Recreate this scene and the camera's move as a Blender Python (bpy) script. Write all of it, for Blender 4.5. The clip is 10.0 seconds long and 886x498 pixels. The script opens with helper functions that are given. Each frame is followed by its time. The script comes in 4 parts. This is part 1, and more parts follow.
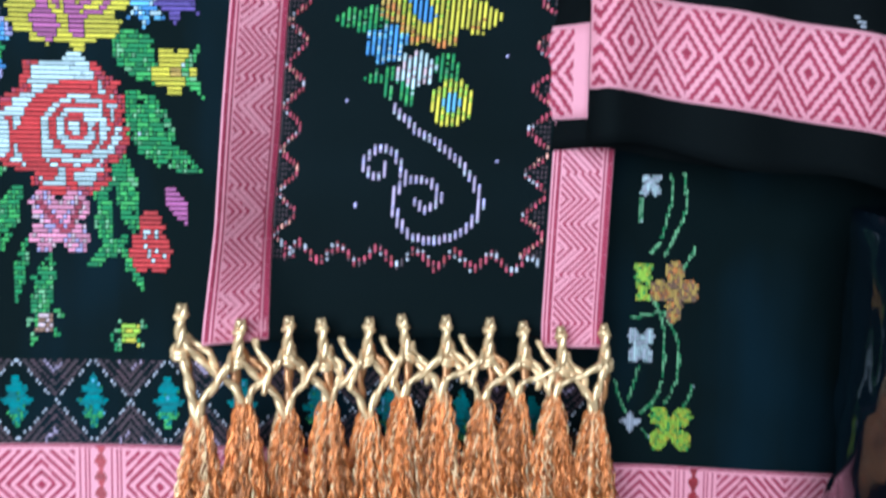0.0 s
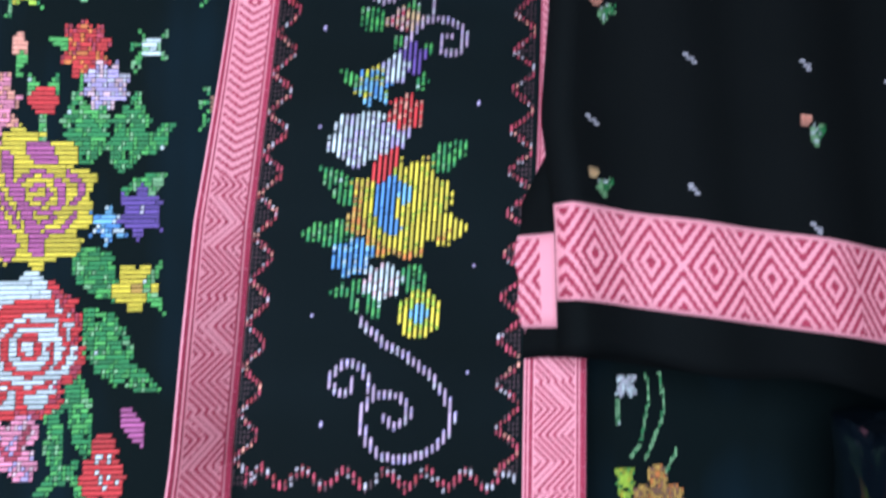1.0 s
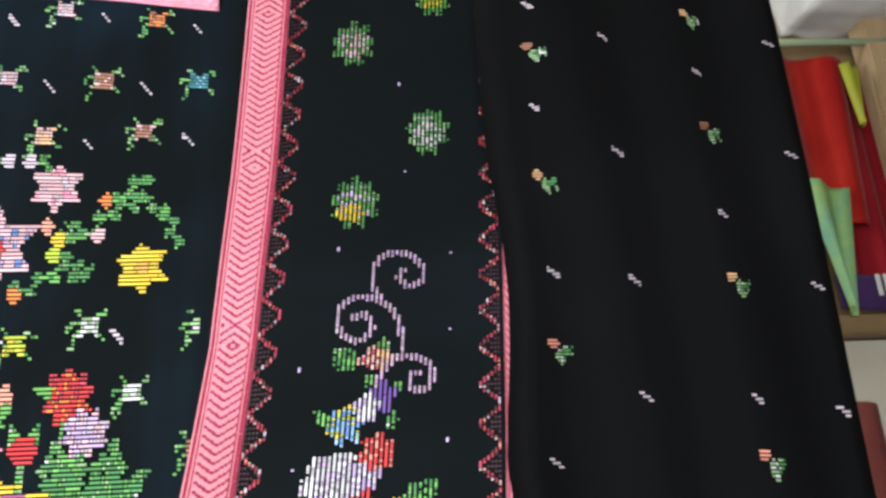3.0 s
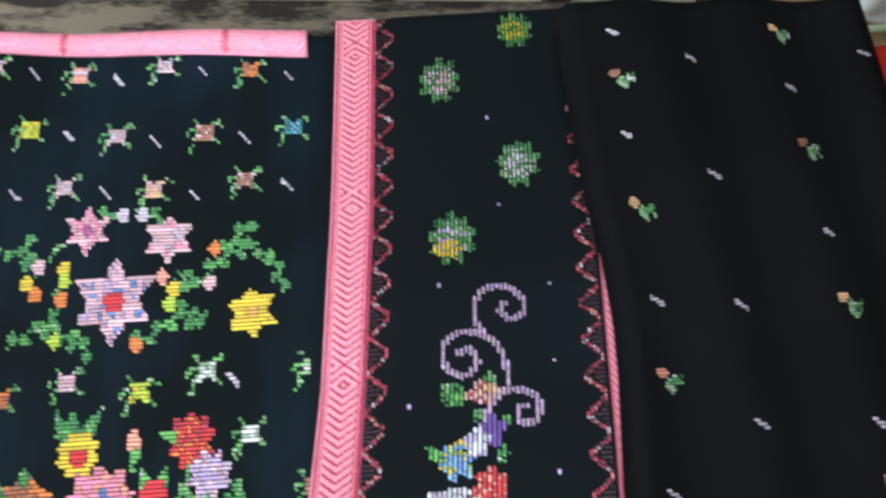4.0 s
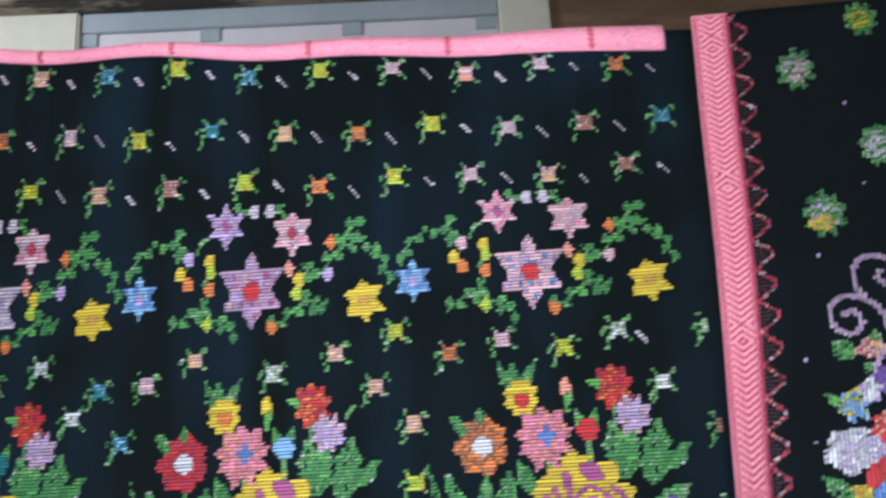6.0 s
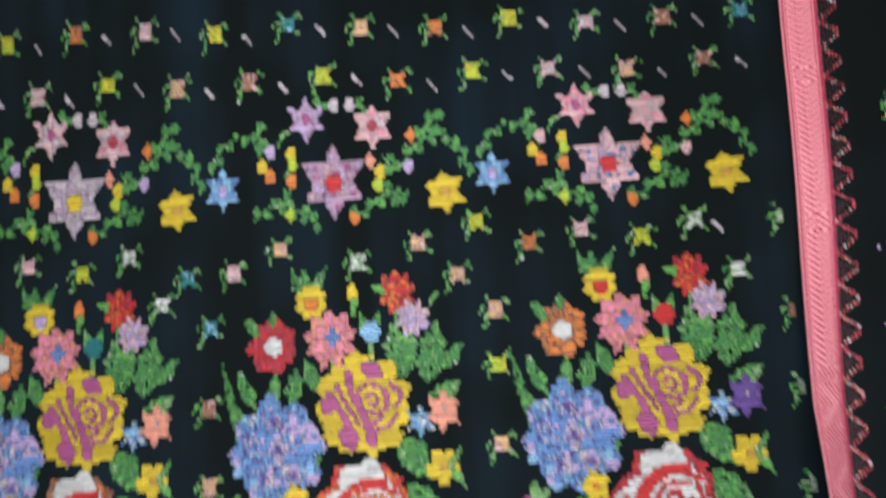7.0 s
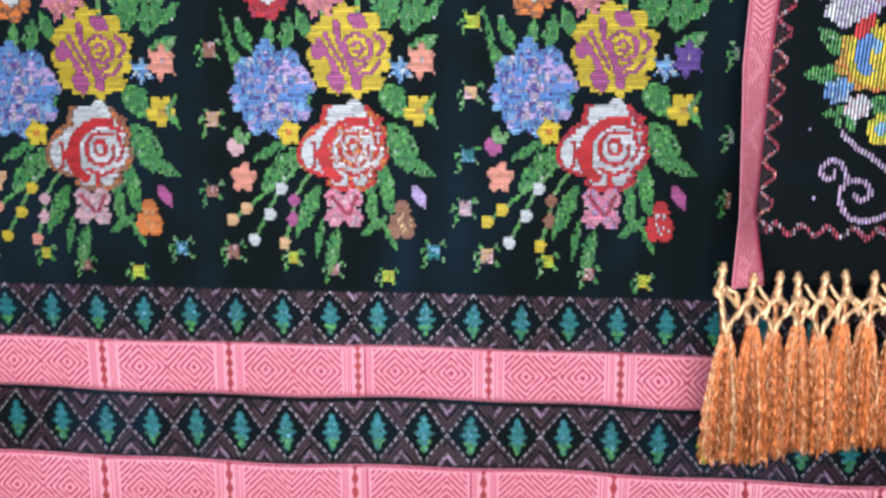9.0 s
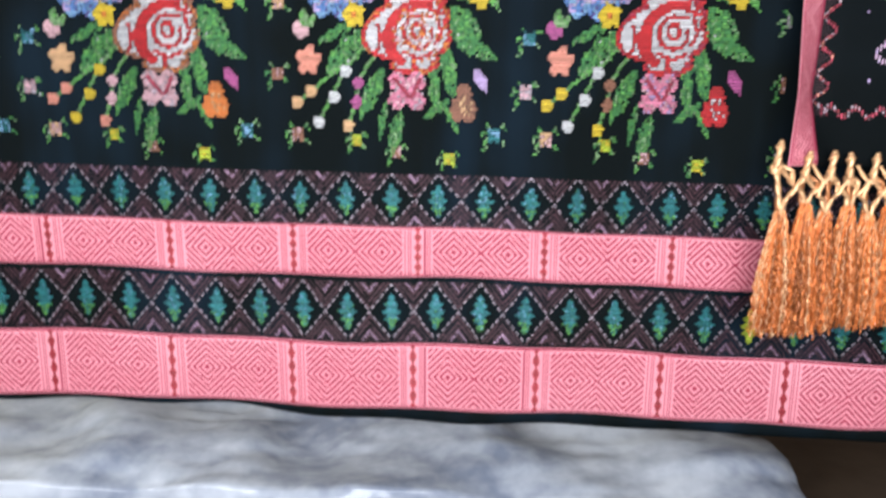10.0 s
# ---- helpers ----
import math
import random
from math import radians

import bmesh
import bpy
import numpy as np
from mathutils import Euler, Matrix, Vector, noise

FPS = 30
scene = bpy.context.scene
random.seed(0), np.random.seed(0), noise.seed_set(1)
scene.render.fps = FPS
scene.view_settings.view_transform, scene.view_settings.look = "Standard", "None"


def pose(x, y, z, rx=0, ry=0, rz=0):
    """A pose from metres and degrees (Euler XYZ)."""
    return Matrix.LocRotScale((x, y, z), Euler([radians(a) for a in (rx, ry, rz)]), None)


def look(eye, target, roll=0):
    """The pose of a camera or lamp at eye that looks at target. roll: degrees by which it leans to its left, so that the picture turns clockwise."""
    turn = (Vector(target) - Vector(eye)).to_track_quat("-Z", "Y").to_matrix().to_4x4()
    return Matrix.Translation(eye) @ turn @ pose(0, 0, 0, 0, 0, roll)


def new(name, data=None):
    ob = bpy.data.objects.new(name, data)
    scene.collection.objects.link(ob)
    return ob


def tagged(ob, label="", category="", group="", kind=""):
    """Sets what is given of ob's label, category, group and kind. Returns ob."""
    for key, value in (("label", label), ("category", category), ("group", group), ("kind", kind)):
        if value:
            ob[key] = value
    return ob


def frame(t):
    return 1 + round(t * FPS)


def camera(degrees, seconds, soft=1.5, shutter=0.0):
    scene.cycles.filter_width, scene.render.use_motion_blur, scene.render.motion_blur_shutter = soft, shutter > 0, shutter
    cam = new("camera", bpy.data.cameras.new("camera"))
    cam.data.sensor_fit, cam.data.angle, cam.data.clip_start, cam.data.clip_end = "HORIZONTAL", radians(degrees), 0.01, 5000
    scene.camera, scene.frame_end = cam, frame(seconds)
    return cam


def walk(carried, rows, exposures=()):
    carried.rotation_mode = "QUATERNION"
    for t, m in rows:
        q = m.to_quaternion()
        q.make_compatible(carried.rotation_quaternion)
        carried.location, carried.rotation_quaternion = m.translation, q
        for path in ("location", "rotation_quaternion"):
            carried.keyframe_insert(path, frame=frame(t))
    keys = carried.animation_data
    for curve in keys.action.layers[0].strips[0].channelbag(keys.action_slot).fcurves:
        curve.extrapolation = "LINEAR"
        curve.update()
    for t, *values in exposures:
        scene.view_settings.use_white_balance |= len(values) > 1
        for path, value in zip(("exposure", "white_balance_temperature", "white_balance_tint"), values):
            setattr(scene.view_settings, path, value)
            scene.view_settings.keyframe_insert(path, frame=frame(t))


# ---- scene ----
cam = camera(62.0, 10.0, soft=2.8, shutter=0.5)
PATH = [
    (0, (0.296, -0.686, 0.947), (0.431, 1.302, 0.777), 0.7),
    (0.5, (0.296, -0.67, 0.971), (0.455, 1.324, 0.977), -0.5),
    (1, (0.303, -0.671, 1.015), (0.505, 1.31, 1.203), -1.0),
    (1.5, (0.313, -0.673, 1.046), (0.525, 1.287, 1.38), 0.9),
    (2, (0.329, -0.683, 1.103), (0.529, 1.264, 1.515), -0.1),
    (2.5, (0.332, -0.701, 1.14), (0.575, 1.203, 1.701), -1.7),
    (2.7, (0.331, -0.714, 1.151), (0.571, 1.172, 1.772), -2.4),
    (3.8, (0.298, -0.741, 1.17), (0.411, 1.15, 1.812), -3.9),
    (4, (0.286, -0.745, 1.186), (0.35, 1.146, 1.836), -4.3),
    (4.5, (0.215, -0.771, 1.217), (0.221, 1.128, 1.844), -5.9),
    (5, (0.115, -0.831, 1.223), (0.073, 1.073, 1.834), -5.1),
    (5.5, (0.023, -0.871, 1.224), (-0.07, 1.058, 1.744), -3.5),
    (5.7, (-0.013, -0.893, 1.23), (-0.133, 1.039, 1.733), -3.5),
    (6.8, (-0.209, -0.9, 1.138), (-0.338, 1.034, 1.63), -3.5),
    (7, (-0.186, -0.914, 1.158), (-0.316, 1.054, 1.49), -3.2),
    (7.5, (-0.165, -0.955, 1.113), (-0.36, 1.026, 1.309), -1.4),
    (8, (-0.165, -0.978, 1.091), (-0.315, 1.016, 1.079), -2.5),
    (8.5, (-0.182, -1.004, 1.073), (-0.265, 0.984, 0.874), -1.7),
    (9, (-0.187, -1.031, 1.002), (-0.264, 0.947, 0.718), -0.1),
    (9.5, (-0.209, -1.07, 0.986), (-0.339, 0.889, 0.609), -1.8),
    (10, (-0.275, -1.084, 0.907), (-0.343, 0.873, 0.498), 0.4),
]
walk(cam, [(t, look(eye, target, roll)) for t, eye, target, roll in PATH],
     exposures=[(0.0, 0.0, 4600, -18), (1.0, 0.08, 5000, -4), (1.5, 0.08, 5800, 4), (2.0, 0.15, 6500, 8), (2.7, 0.18, 6500, 9), (4.0, 0.2, 5850, 5), (5.7, -0.14, 5700, 10), (6.8, -0.15, 6200, 4),
                (7.5, -0.2, 7300, 6), (8.3, -0.17, 7200, 5), (9.0, -0.06, 5900, 6), (10.0, 0.05, 6300, 9)])

# ---- world and light ----
world = bpy.data.worlds.new("sky")
scene.world = world
world.use_nodes = True
sky = world.node_tree.nodes.new("ShaderNodeTexSky")
sky.sky_type, sky.sun_disc, sky.sun_elevation, sky.sun_rotation = "NISHITA", False, radians(50), radians(200)
world.node_tree.links.new(sky.outputs[0], world.node_tree.nodes["Background"].inputs[0])
world.node_tree.nodes["Background"].inputs[1].default_value = 0.1


def area_lamp(name, eye, target, w, h, power, colour):
    data = bpy.data.lights.new(name, "AREA")
    data.shape, data.size, data.size_y, data.energy, data.color = "RECTANGLE", w, h, power, colour
    ob = new(name, data)
    ob.matrix_world = look(eye, target)
    return ob


# added fill lamps, sources unseen: one behind the walker, one high at the side
area_lamp("front_fill_lamp", (-0.45, -1.96, 1.15), (-0.25, 0, 0.95), 1.8, 1.5, 84, (0.95, 0.97, 1.0))
area_lamp("side_fill_lamp", (-3.95, 0.6, 3.2), (0, 2.6, 3.6), 1.6, 1.2, 135, (0.95, 0.97, 1.0))


# ---- materials ----
def nodes_of(name):
    m = bpy.data.materials.new(name)
    m.use_nodes = True
    return m, m.node_tree.nodes, m.node_tree.links, m.node_tree.nodes["Principled BSDF"]


def surface(name, a, b, scale=8.0, rough=0.7, bump=0.2, stretch=(1, 1, 1), fine=60.0, metal=0.0, spec=0.4, lo=0.45, hi=0.9):
    """Two tones by a coarse noise, a fine grain on top, and relief from both."""
    m, n, l, p = nodes_of(name)
    tc, mp = n.new("ShaderNodeTexCoord"), n.new("ShaderNodeMapping")
    mp.inputs["Scale"].default_value = stretch
    l.new(tc.outputs["Object"], mp.inputs[0])
    big, small = n.new("ShaderNodeTexNoise"), n.new("ShaderNodeTexNoise")
    big.inputs["Scale"].default_value, small.inputs["Scale"].default_value = scale, scale * fine / 8
    big.inputs["Detail"].default_value = 5
    for t in (big, small):
        l.new(mp.outputs[0], t.inputs["Vector"])
    mix, ramp = n.new("ShaderNodeMix"), n.new("ShaderNodeMapRange")
    mix.data_type = "RGBA"
    mix.inputs["A"].default_value, mix.inputs["B"].default_value = (*a, 1), (*b, 1)
    add = n.new("ShaderNodeMath")
    add.operation, add.inputs[1].default_value = "MULTIPLY_ADD", 0.35
    l.new(small.outputs[0], add.inputs[0])
    l.new(big.outputs[0], add.inputs[2])
    ramp.inputs["From Min"].default_value, ramp.inputs["From Max"].default_value = lo, hi
    l.new(add.outputs[0], ramp.inputs[0])
    l.new(ramp.outputs[0], mix.inputs["Factor"])
    l.new(mix.outputs["Result"], p.inputs["Base Color"])
    bp = n.new("ShaderNodeBump")
    bp.inputs["Strength"].default_value, bp.inputs["Distance"].default_value = bump, 0.004
    l.new(add.outputs[0], bp.inputs["Height"])
    l.new(bp.outputs[0], p.inputs["Normal"])
    p.inputs["Roughness"].default_value, p.inputs["Metallic"].default_value = rough, metal
    p.inputs["Specular IOR Level"].default_value = spec
    return m


def thread(name, colour, spread=0.28, rough=0.42, spec=0.5, metal=0.3):
    """Glossy thread: every float of yarn has a tone of its own, which stands in for sparkle."""
    m, n, l, p = nodes_of(name)
    geo, mr, hsv = n.new("ShaderNodeNewGeometry"), n.new("ShaderNodeMapRange"), n.new("ShaderNodeHueSaturation")
    mr.inputs["To Min"].default_value, mr.inputs["To Max"].default_value = 1 - spread, 1 + spread
    hsv.inputs["Color"].default_value = (*colour, 1)
    l.new(geo.outputs["Random Per Island"], mr.inputs[0])
    l.new(mr.outputs[0], hsv.inputs["Value"])
    l.new(hsv.outputs[0], p.inputs["Base Color"])
    p.inputs["Roughness"].default_value, p.inputs["Metallic"].default_value = rough, metal
    p.inputs["Specular IOR Level"].default_value = spec
    return m


def weave(name, a, b, along, rough=0.75, sheen=0.15):
    """Plain woven cloth: streaks along the warp, and a fine thread relief."""
    m, n, l, p = nodes_of(name)
    tc, mp = n.new("ShaderNodeTexCoord"), n.new("ShaderNodeMapping")
    mp.inputs["Scale"].default_value = (13, 13, 0.7) if along == "z" else (0.8, 9, 9)
    l.new(tc.outputs["Object"], mp.inputs[0])
    streak, cloud, grain = (n.new("ShaderNodeTexNoise") for _ in range(3))
    streak.inputs["Scale"].default_value, streak.inputs["Detail"].default_value = 1.0, 3
    cloud.inputs["Scale"].default_value = 5
    grain.inputs["Scale"].default_value = 500
    l.new(mp.outputs[0], streak.inputs["Vector"])
    for t in (cloud, grain):
        l.new(tc.outputs["Object"], t.inputs["Vector"])
    mul, mr, mix = n.new("ShaderNodeMath"), n.new("ShaderNodeMapRange"), n.new("ShaderNodeMix")
    mul.operation = "MULTIPLY"
    l.new(streak.outputs[0], mul.inputs[0])
    l.new(cloud.outputs[0], mul.inputs[1])
    mr.inputs["From Min"].default_value, mr.inputs["From Max"].default_value = 0.20, 0.42
    l.new(mul.outputs[0], mr.inputs[0])
    mix.data_type = "RGBA"
    mix.inputs["A"].default_value, mix.inputs["B"].default_value = (*a, 1), (*b, 1)
    l.new(mr.outputs[0], mix.inputs["Factor"])
    l.new(mix.outputs["Result"], p.inputs["Base Color"])
    bp = n.new("ShaderNodeBump")
    bp.inputs["Strength"].default_value, bp.inputs["Distance"].default_value = 0.35, 0.0006
    l.new(grain.outputs[0], bp.inputs["Height"])
    l.new(bp.outputs[0], p.inputs["Normal"])
    p.inputs["Roughness"].default_value, p.inputs["Specular IOR Level"].default_value = rough, 0.08
    p.inputs["Sheen Weight"].default_value = sheen
    return m


# navy second tone of black_cotton: bluish sheen streaks put into the colour
BLACK = weave("black_cotton", (0.0021, 0.0041, 0.0046), (0.0045, 0.0108, 0.0180), "z", 0.8, 0.0)
BLACK_SHAWL = weave("black_shawl_cotton", (0.0023, 0.0039, 0.0045), (0.0038, 0.0062, 0.0078), "x", 0.8, 0.0)
BLACK_FOLD = weave("black_folded_cotton", (0.0017, 0.0018, 0.0021), (0.0031, 0.0032, 0.0038), "z", 0.8, 0.0)
PINK = weave("pink_cotton", (0.73, 0.265, 0.320), (0.81, 0.33, 0.390), "x", 0.6, 0.0)
YARN = {k: thread("yarn_" + k, c) for k, c in dict(
    red=(0.55, 0.025, 0.03), darkred=(0.28, 0.02, 0.03), white=(0.64, 0.63, 0.65), yellow=(0.68, 0.49, 0.03), plum=(0.42, 0.09, 0.26),
    green=(0.055, 0.21, 0.06), leaf=(0.13, 0.37, 0.08), pale=(0.26, 0.42, 0.20), blue=(0.12, 0.24, 0.55), sky=(0.25, 0.45, 0.70),
    lilac=(0.50, 0.36, 0.62), pink=(0.75, 0.24, 0.36), rose=(0.70, 0.42, 0.46), salmon=(0.75, 0.30, 0.22), orange=(0.68, 0.20, 0.04),
    peach=(0.70, 0.42, 0.22), teal=(0.022, 0.17, 0.185), brown=(0.30, 0.13, 0.08), violet=(0.13, 0.06, 0.28), maroon=(0.062, 0.020, 0.028),
    silver=(0.56, 0.47, 0.54), mauve=(0.44, 0.28, 0.41), coral=(0.46, 0.065, 0.11), crimson=(0.42, 0.04, 0.08), lime=(0.45, 0.55, 0.04), gold=(0.55, 0.30, 0.06)).items()}
YARN["wine"] = thread("yarn_wine", (0.32, 0.032, 0.068), 0.15, 0.65, 0.15, 0.0)
GOLD_CORD = thread("gold_cord", (0.88, 0.52, 0.27), 0.25, 0.24, 0.8, 0.45)
GOLD_DEEP = thread("deep_gold_cord", (0.48, 0.19, 0.07), 0.35, 0.28, 0.8, 0.5)
GOLD_FRINGE = thread("gold_fringe", (0.66, 0.20, 0.05), 0.7, 0.24, 0.8, 0.5)
WALL_GREY = surface("grey_paint", (0.34, 0.38, 0.41), (0.42, 0.46, 0.49), 2.0, 0.8)
WALL_CREAM = surface("cream_plaster", (0.66, 0.62, 0.50), (0.76, 0.72, 0.60), 1.5, 0.8)
PALE_PANEL = surface("pale_panel", (0.66, 0.60, 0.63), (0.74, 0.68, 0.71), 2.0, 0.7)
OLD_WOOD = surface("old_grey_timber", (0.045, 0.036, 0.028), (0.30, 0.25, 0.19), 2.2, 0.85, 0.6, (1, 4, 4), lo=0.62, hi=0.78)
BROWN_WOOD = surface("brown_timber", (0.14, 0.085, 0.05), (0.27, 0.17, 0.10), 2.0, 0.7, 0.4, (1, 5, 5))
DARK_WOOD = surface("dark_timber", (0.05, 0.028, 0.018), (0.10, 0.055, 0.035), 2.0, 0.7, 0.4, (1, 5, 5))
FLOOR_MAT = surface("worn_floor", (0.035, 0.022, 0.015), (0.08, 0.055, 0.04), 3.0, 0.45, 0.2)
PLASTIC = surface("cloudy_plastic", (0.22, 0.25, 0.33), (0.62, 0.65, 0.72), 3.4, 0.16, 0.8, spec=0.6, lo=0.5, hi=0.85)
BLACK_PLASTIC = surface("black_plastic", (0.002, 0.003, 0.005), (0.004, 0.006, 0.010), 6.0, 0.10, 0.15, spec=1.0)


# ---- building helpers ----
def mesh_of(name, verts, faces, mats, index=None, smooth=False):
    me = bpy.data.meshes.new(name)
    me.from_pydata(np.asarray(verts).tolist(), [], np.asarray(faces).tolist() if isinstance(faces, np.ndarray) else faces)
    for m in mats:
        me.materials.append(m)
    if index is not None:
        me.polygons.foreach_set("material_index", np.asarray(index, dtype=np.int32))
    if smooth:
        me.polygons.foreach_set("use_smooth", np.ones(len(me.polygons), dtype=bool))
    me.update()
    return me


def placed(name, me, parent=None, label=""):
    ob = new(name, me)
    ob.parent = parent
    if label:
        ob["label"] = label
    return ob


def part(name, bm, material, parent, label=""):
    me = bpy.data.meshes.new(name)
    bm.to_mesh(me)
    bm.free()
    me.materials.append(material)
    return placed(name, me, parent, label)


def thing(name, label, category, group="", kind="", at=(0, 0, 0)):
    ob = new(name)
    ob.location = at
    return tagged(ob, label, category, group, kind)


def box(x0, x1, y0, y1, z0, z1, bevel=0.0):
    bm = bmesh.new()
    bmesh.ops.create_cube(bm, size=1.0, matrix=Matrix.LocRotScale(((x0 + x1) / 2, (y0 + y1) / 2, (z0 + z1) / 2), None, (x1 - x0, y1 - y0, z1 - z0)))
    if bevel:
        bmesh.ops.bevel(bm, geom=bm.edges[:], offset=bevel, segments=2, affect="EDGES")
    return bm


def setting(name, bm, material, label, category):
    return tagged(part(name, bm, material, None), label, category, kind="structure")


def sheet(name, mapper, a0, a1, z0, z1, material, parent, label="", step=0.012, thick=0.0012, lift=0.0, wavy=None, crest=None):
    """A piece of cloth with both faces and its four edges; wavy(a) moves the bottom edge, crest(a) the top one."""
    na, nz = max(2, int((a1 - a0) / step) + 1), max(2, int((z1 - z0) / step) + 1)
    A, Z = np.meshgrid(np.linspace(a0, a1, na), np.linspace(z0, z1, nz))
    if wavy is not None:
        t = (Z - z0) / (z1 - z0)
        Z = Z + (1 - t) * wavy(A)
    if crest is not None:
        Z = Z + np.clip((Z - z0) / (z1 - z0), 0, 1) ** 8 * crest(A)
    A, Z = A.ravel(), Z.ravel()
    v = np.vstack([mapper(A, Z, lift + thick), mapper(A, Z, lift)])
    i = (np.arange(nz - 1)[:, None] * na + np.arange(na - 1)[None, :]).ravel()
    n = na * nz
    f = np.vstack([np.stack([i, i + 1, i + na + 1, i + na], 1), np.stack([i, i + na, i + na + 1, i + 1], 1) + n])
    rim = np.concatenate([np.arange(na), np.arange(1, nz) * na + na - 1, (nz - 1) * na + np.arange(na - 2, -1, -1), np.arange(nz - 2, 0, -1) * na])
    r2 = np.roll(rim, -1)
    f = np.vstack([f, np.stack([rim, rim + n, r2 + n, r2], 1)])
    me = mesh_of(name, v, f, [material], smooth=True)
    return placed(name, me, parent, label)


# ---- how the cloths hang ----
def sarong_map(x, z, off):
    tilt = np.where(z > 1.4, -0.26 * (z - 1.4), 0.0) * (np.clip(x, -0.8, 0.2) + 0.03) - 0.02 * np.clip((0.95 - z) / 0.15, 0, 1) * (np.clip(x, -1.2, 0.5) + 0.38)
    tilt = tilt + np.clip((0.85 - z) / 0.2, 0, 1) * (0.0026 * np.sin(x * 9 + z * 6) + 0.0013 * np.sin(x * 23 + 1 - z * 9))
    tilt = tilt - 0.05 * np.clip(x - 0.14, 0, 0.6) * np.clip((0.95 - z) / 0.15, 0, 1) * np.clip((z - 0.45) / 0.2, 0, 1)
    y = 0.0025 * np.sin(x * 9 + z * 2) + 0.0015 * np.sin(x * 23 - z * 5) + 0.003 * np.sin(z * 8 + x * 3)
    return np.stack([x, y - off, z + tilt], 1)


SEL_Z = [0.80, 0.83, 0.91, 1.0, 1.1, 1.3, 1.48, 1.73]
SEL_S = [0.0, 0.05, 0.075, 0.29, 0.345]
SEL_X = [[0.143, 0.145, 0.153, 0.156, 0.160, 0.182, 0.194, 0.206], [0.193, 0.193, 0.191, 0.198, 0.204, 0.225, 0.239, 0.252],
         [0.217, 0.217, 0.214, 0.220, 0.228, 0.250, 0.264, 0.277], [0.428, 0.428, 0.432, 0.437, 0.448, 0.462, 0.474, 0.490],
         [0.482, 0.482, 0.486, 0.490, 0.474, 0.471, 0.486, 0.540]]
SEL_Y = [[-0.096, -0.095, -0.083, -0.065, -0.046, -0.016, -0.010, -0.008], [-0.074, -0.070, -0.033, -0.026, -0.022, -0.013, -0.010, -0.008],
         [-0.056, -0.055, -0.040, -0.034, -0.028, -0.022, -0.018, -0.012], [-0.042, -0.042, -0.041, -0.040, -0.038, -0.030, -0.026, -0.016],
         [-0.045, -0.045, -0.045, -0.045, -0.058, -0.060, -0.040, -0.020]]


def shawl_keys(table, z):
    return np.stack([np.interp(z, SEL_Z, row) for row in table], 0)


def shawl_map(s, z, off):
    s, z = np.asarray(s, float), np.asarray(z, float)
    X, Y = shawl_keys(SEL_X, z), shawl_keys(SEL_Y, z)
    k = np.clip(np.searchsorted(SEL_S, s, side="right") - 1, 0, 3)
    S0 = np.array(SEL_S)
    t = (s - S0[k]) / (S0[k + 1] - S0[k])
    j = np.arange(len(s))
    x, y = X[k, j] + t * (X[k + 1, j] - X[k, j]), Y[k, j] + t * (Y[k + 1, j] - Y[k, j])
    y = y + 0.002 * np.sin(z * 17 + s * 11)
    return np.stack([x, y - off, z], 1)


def across(x, z):
    """Where on the shawl's breadth the point above x lies."""
    return float(np.interp(x, shawl_keys(SEL_X, np.array([z]))[:, 0], SEL_S))


def folded_map(x, z, off):
    sag = -0.045 * np.clip(x - 0.5, 0, 1) * np.clip((1.5 - z) / 0.3, 0, 1) - 0.11 * np.clip(x - 0.47, 0, 1) * np.clip((1.28 - z) / 0.17, 0, 1)
    y = -0.085 + 0.006 * np.sin(x * 26) * np.clip((1.5 - z) / 0.4, 0.2, 1) + 0.004 * np.sin(x * 55 + z * 4)
    edge = np.clip((0.475 - x) / 0.02, 0, 1)
    lean = np.interp(z, [1.1, 1.18, 1.22, 1.28, 1.33, 1.4, 1.46, 1.6], [0.0, -0.009, -0.005, 0.002, 0.005, 0.003, -0.005, -0.008])
    sag = sag - 0.062 * np.clip(x - 0.45, 0, 1) * np.clip((z - 1.55) / 0.12, 0, 1)
    return np.stack([x + lean * np.clip((0.6 - x) / 0.15, 0, 1), y + 0.022 * edge ** 2 - off, z + sag], 1)


# ---- woven motifs: shapes drawn on a grid of stitches, then laid as raised floats of yarn ----
YARNS = list(YARN)


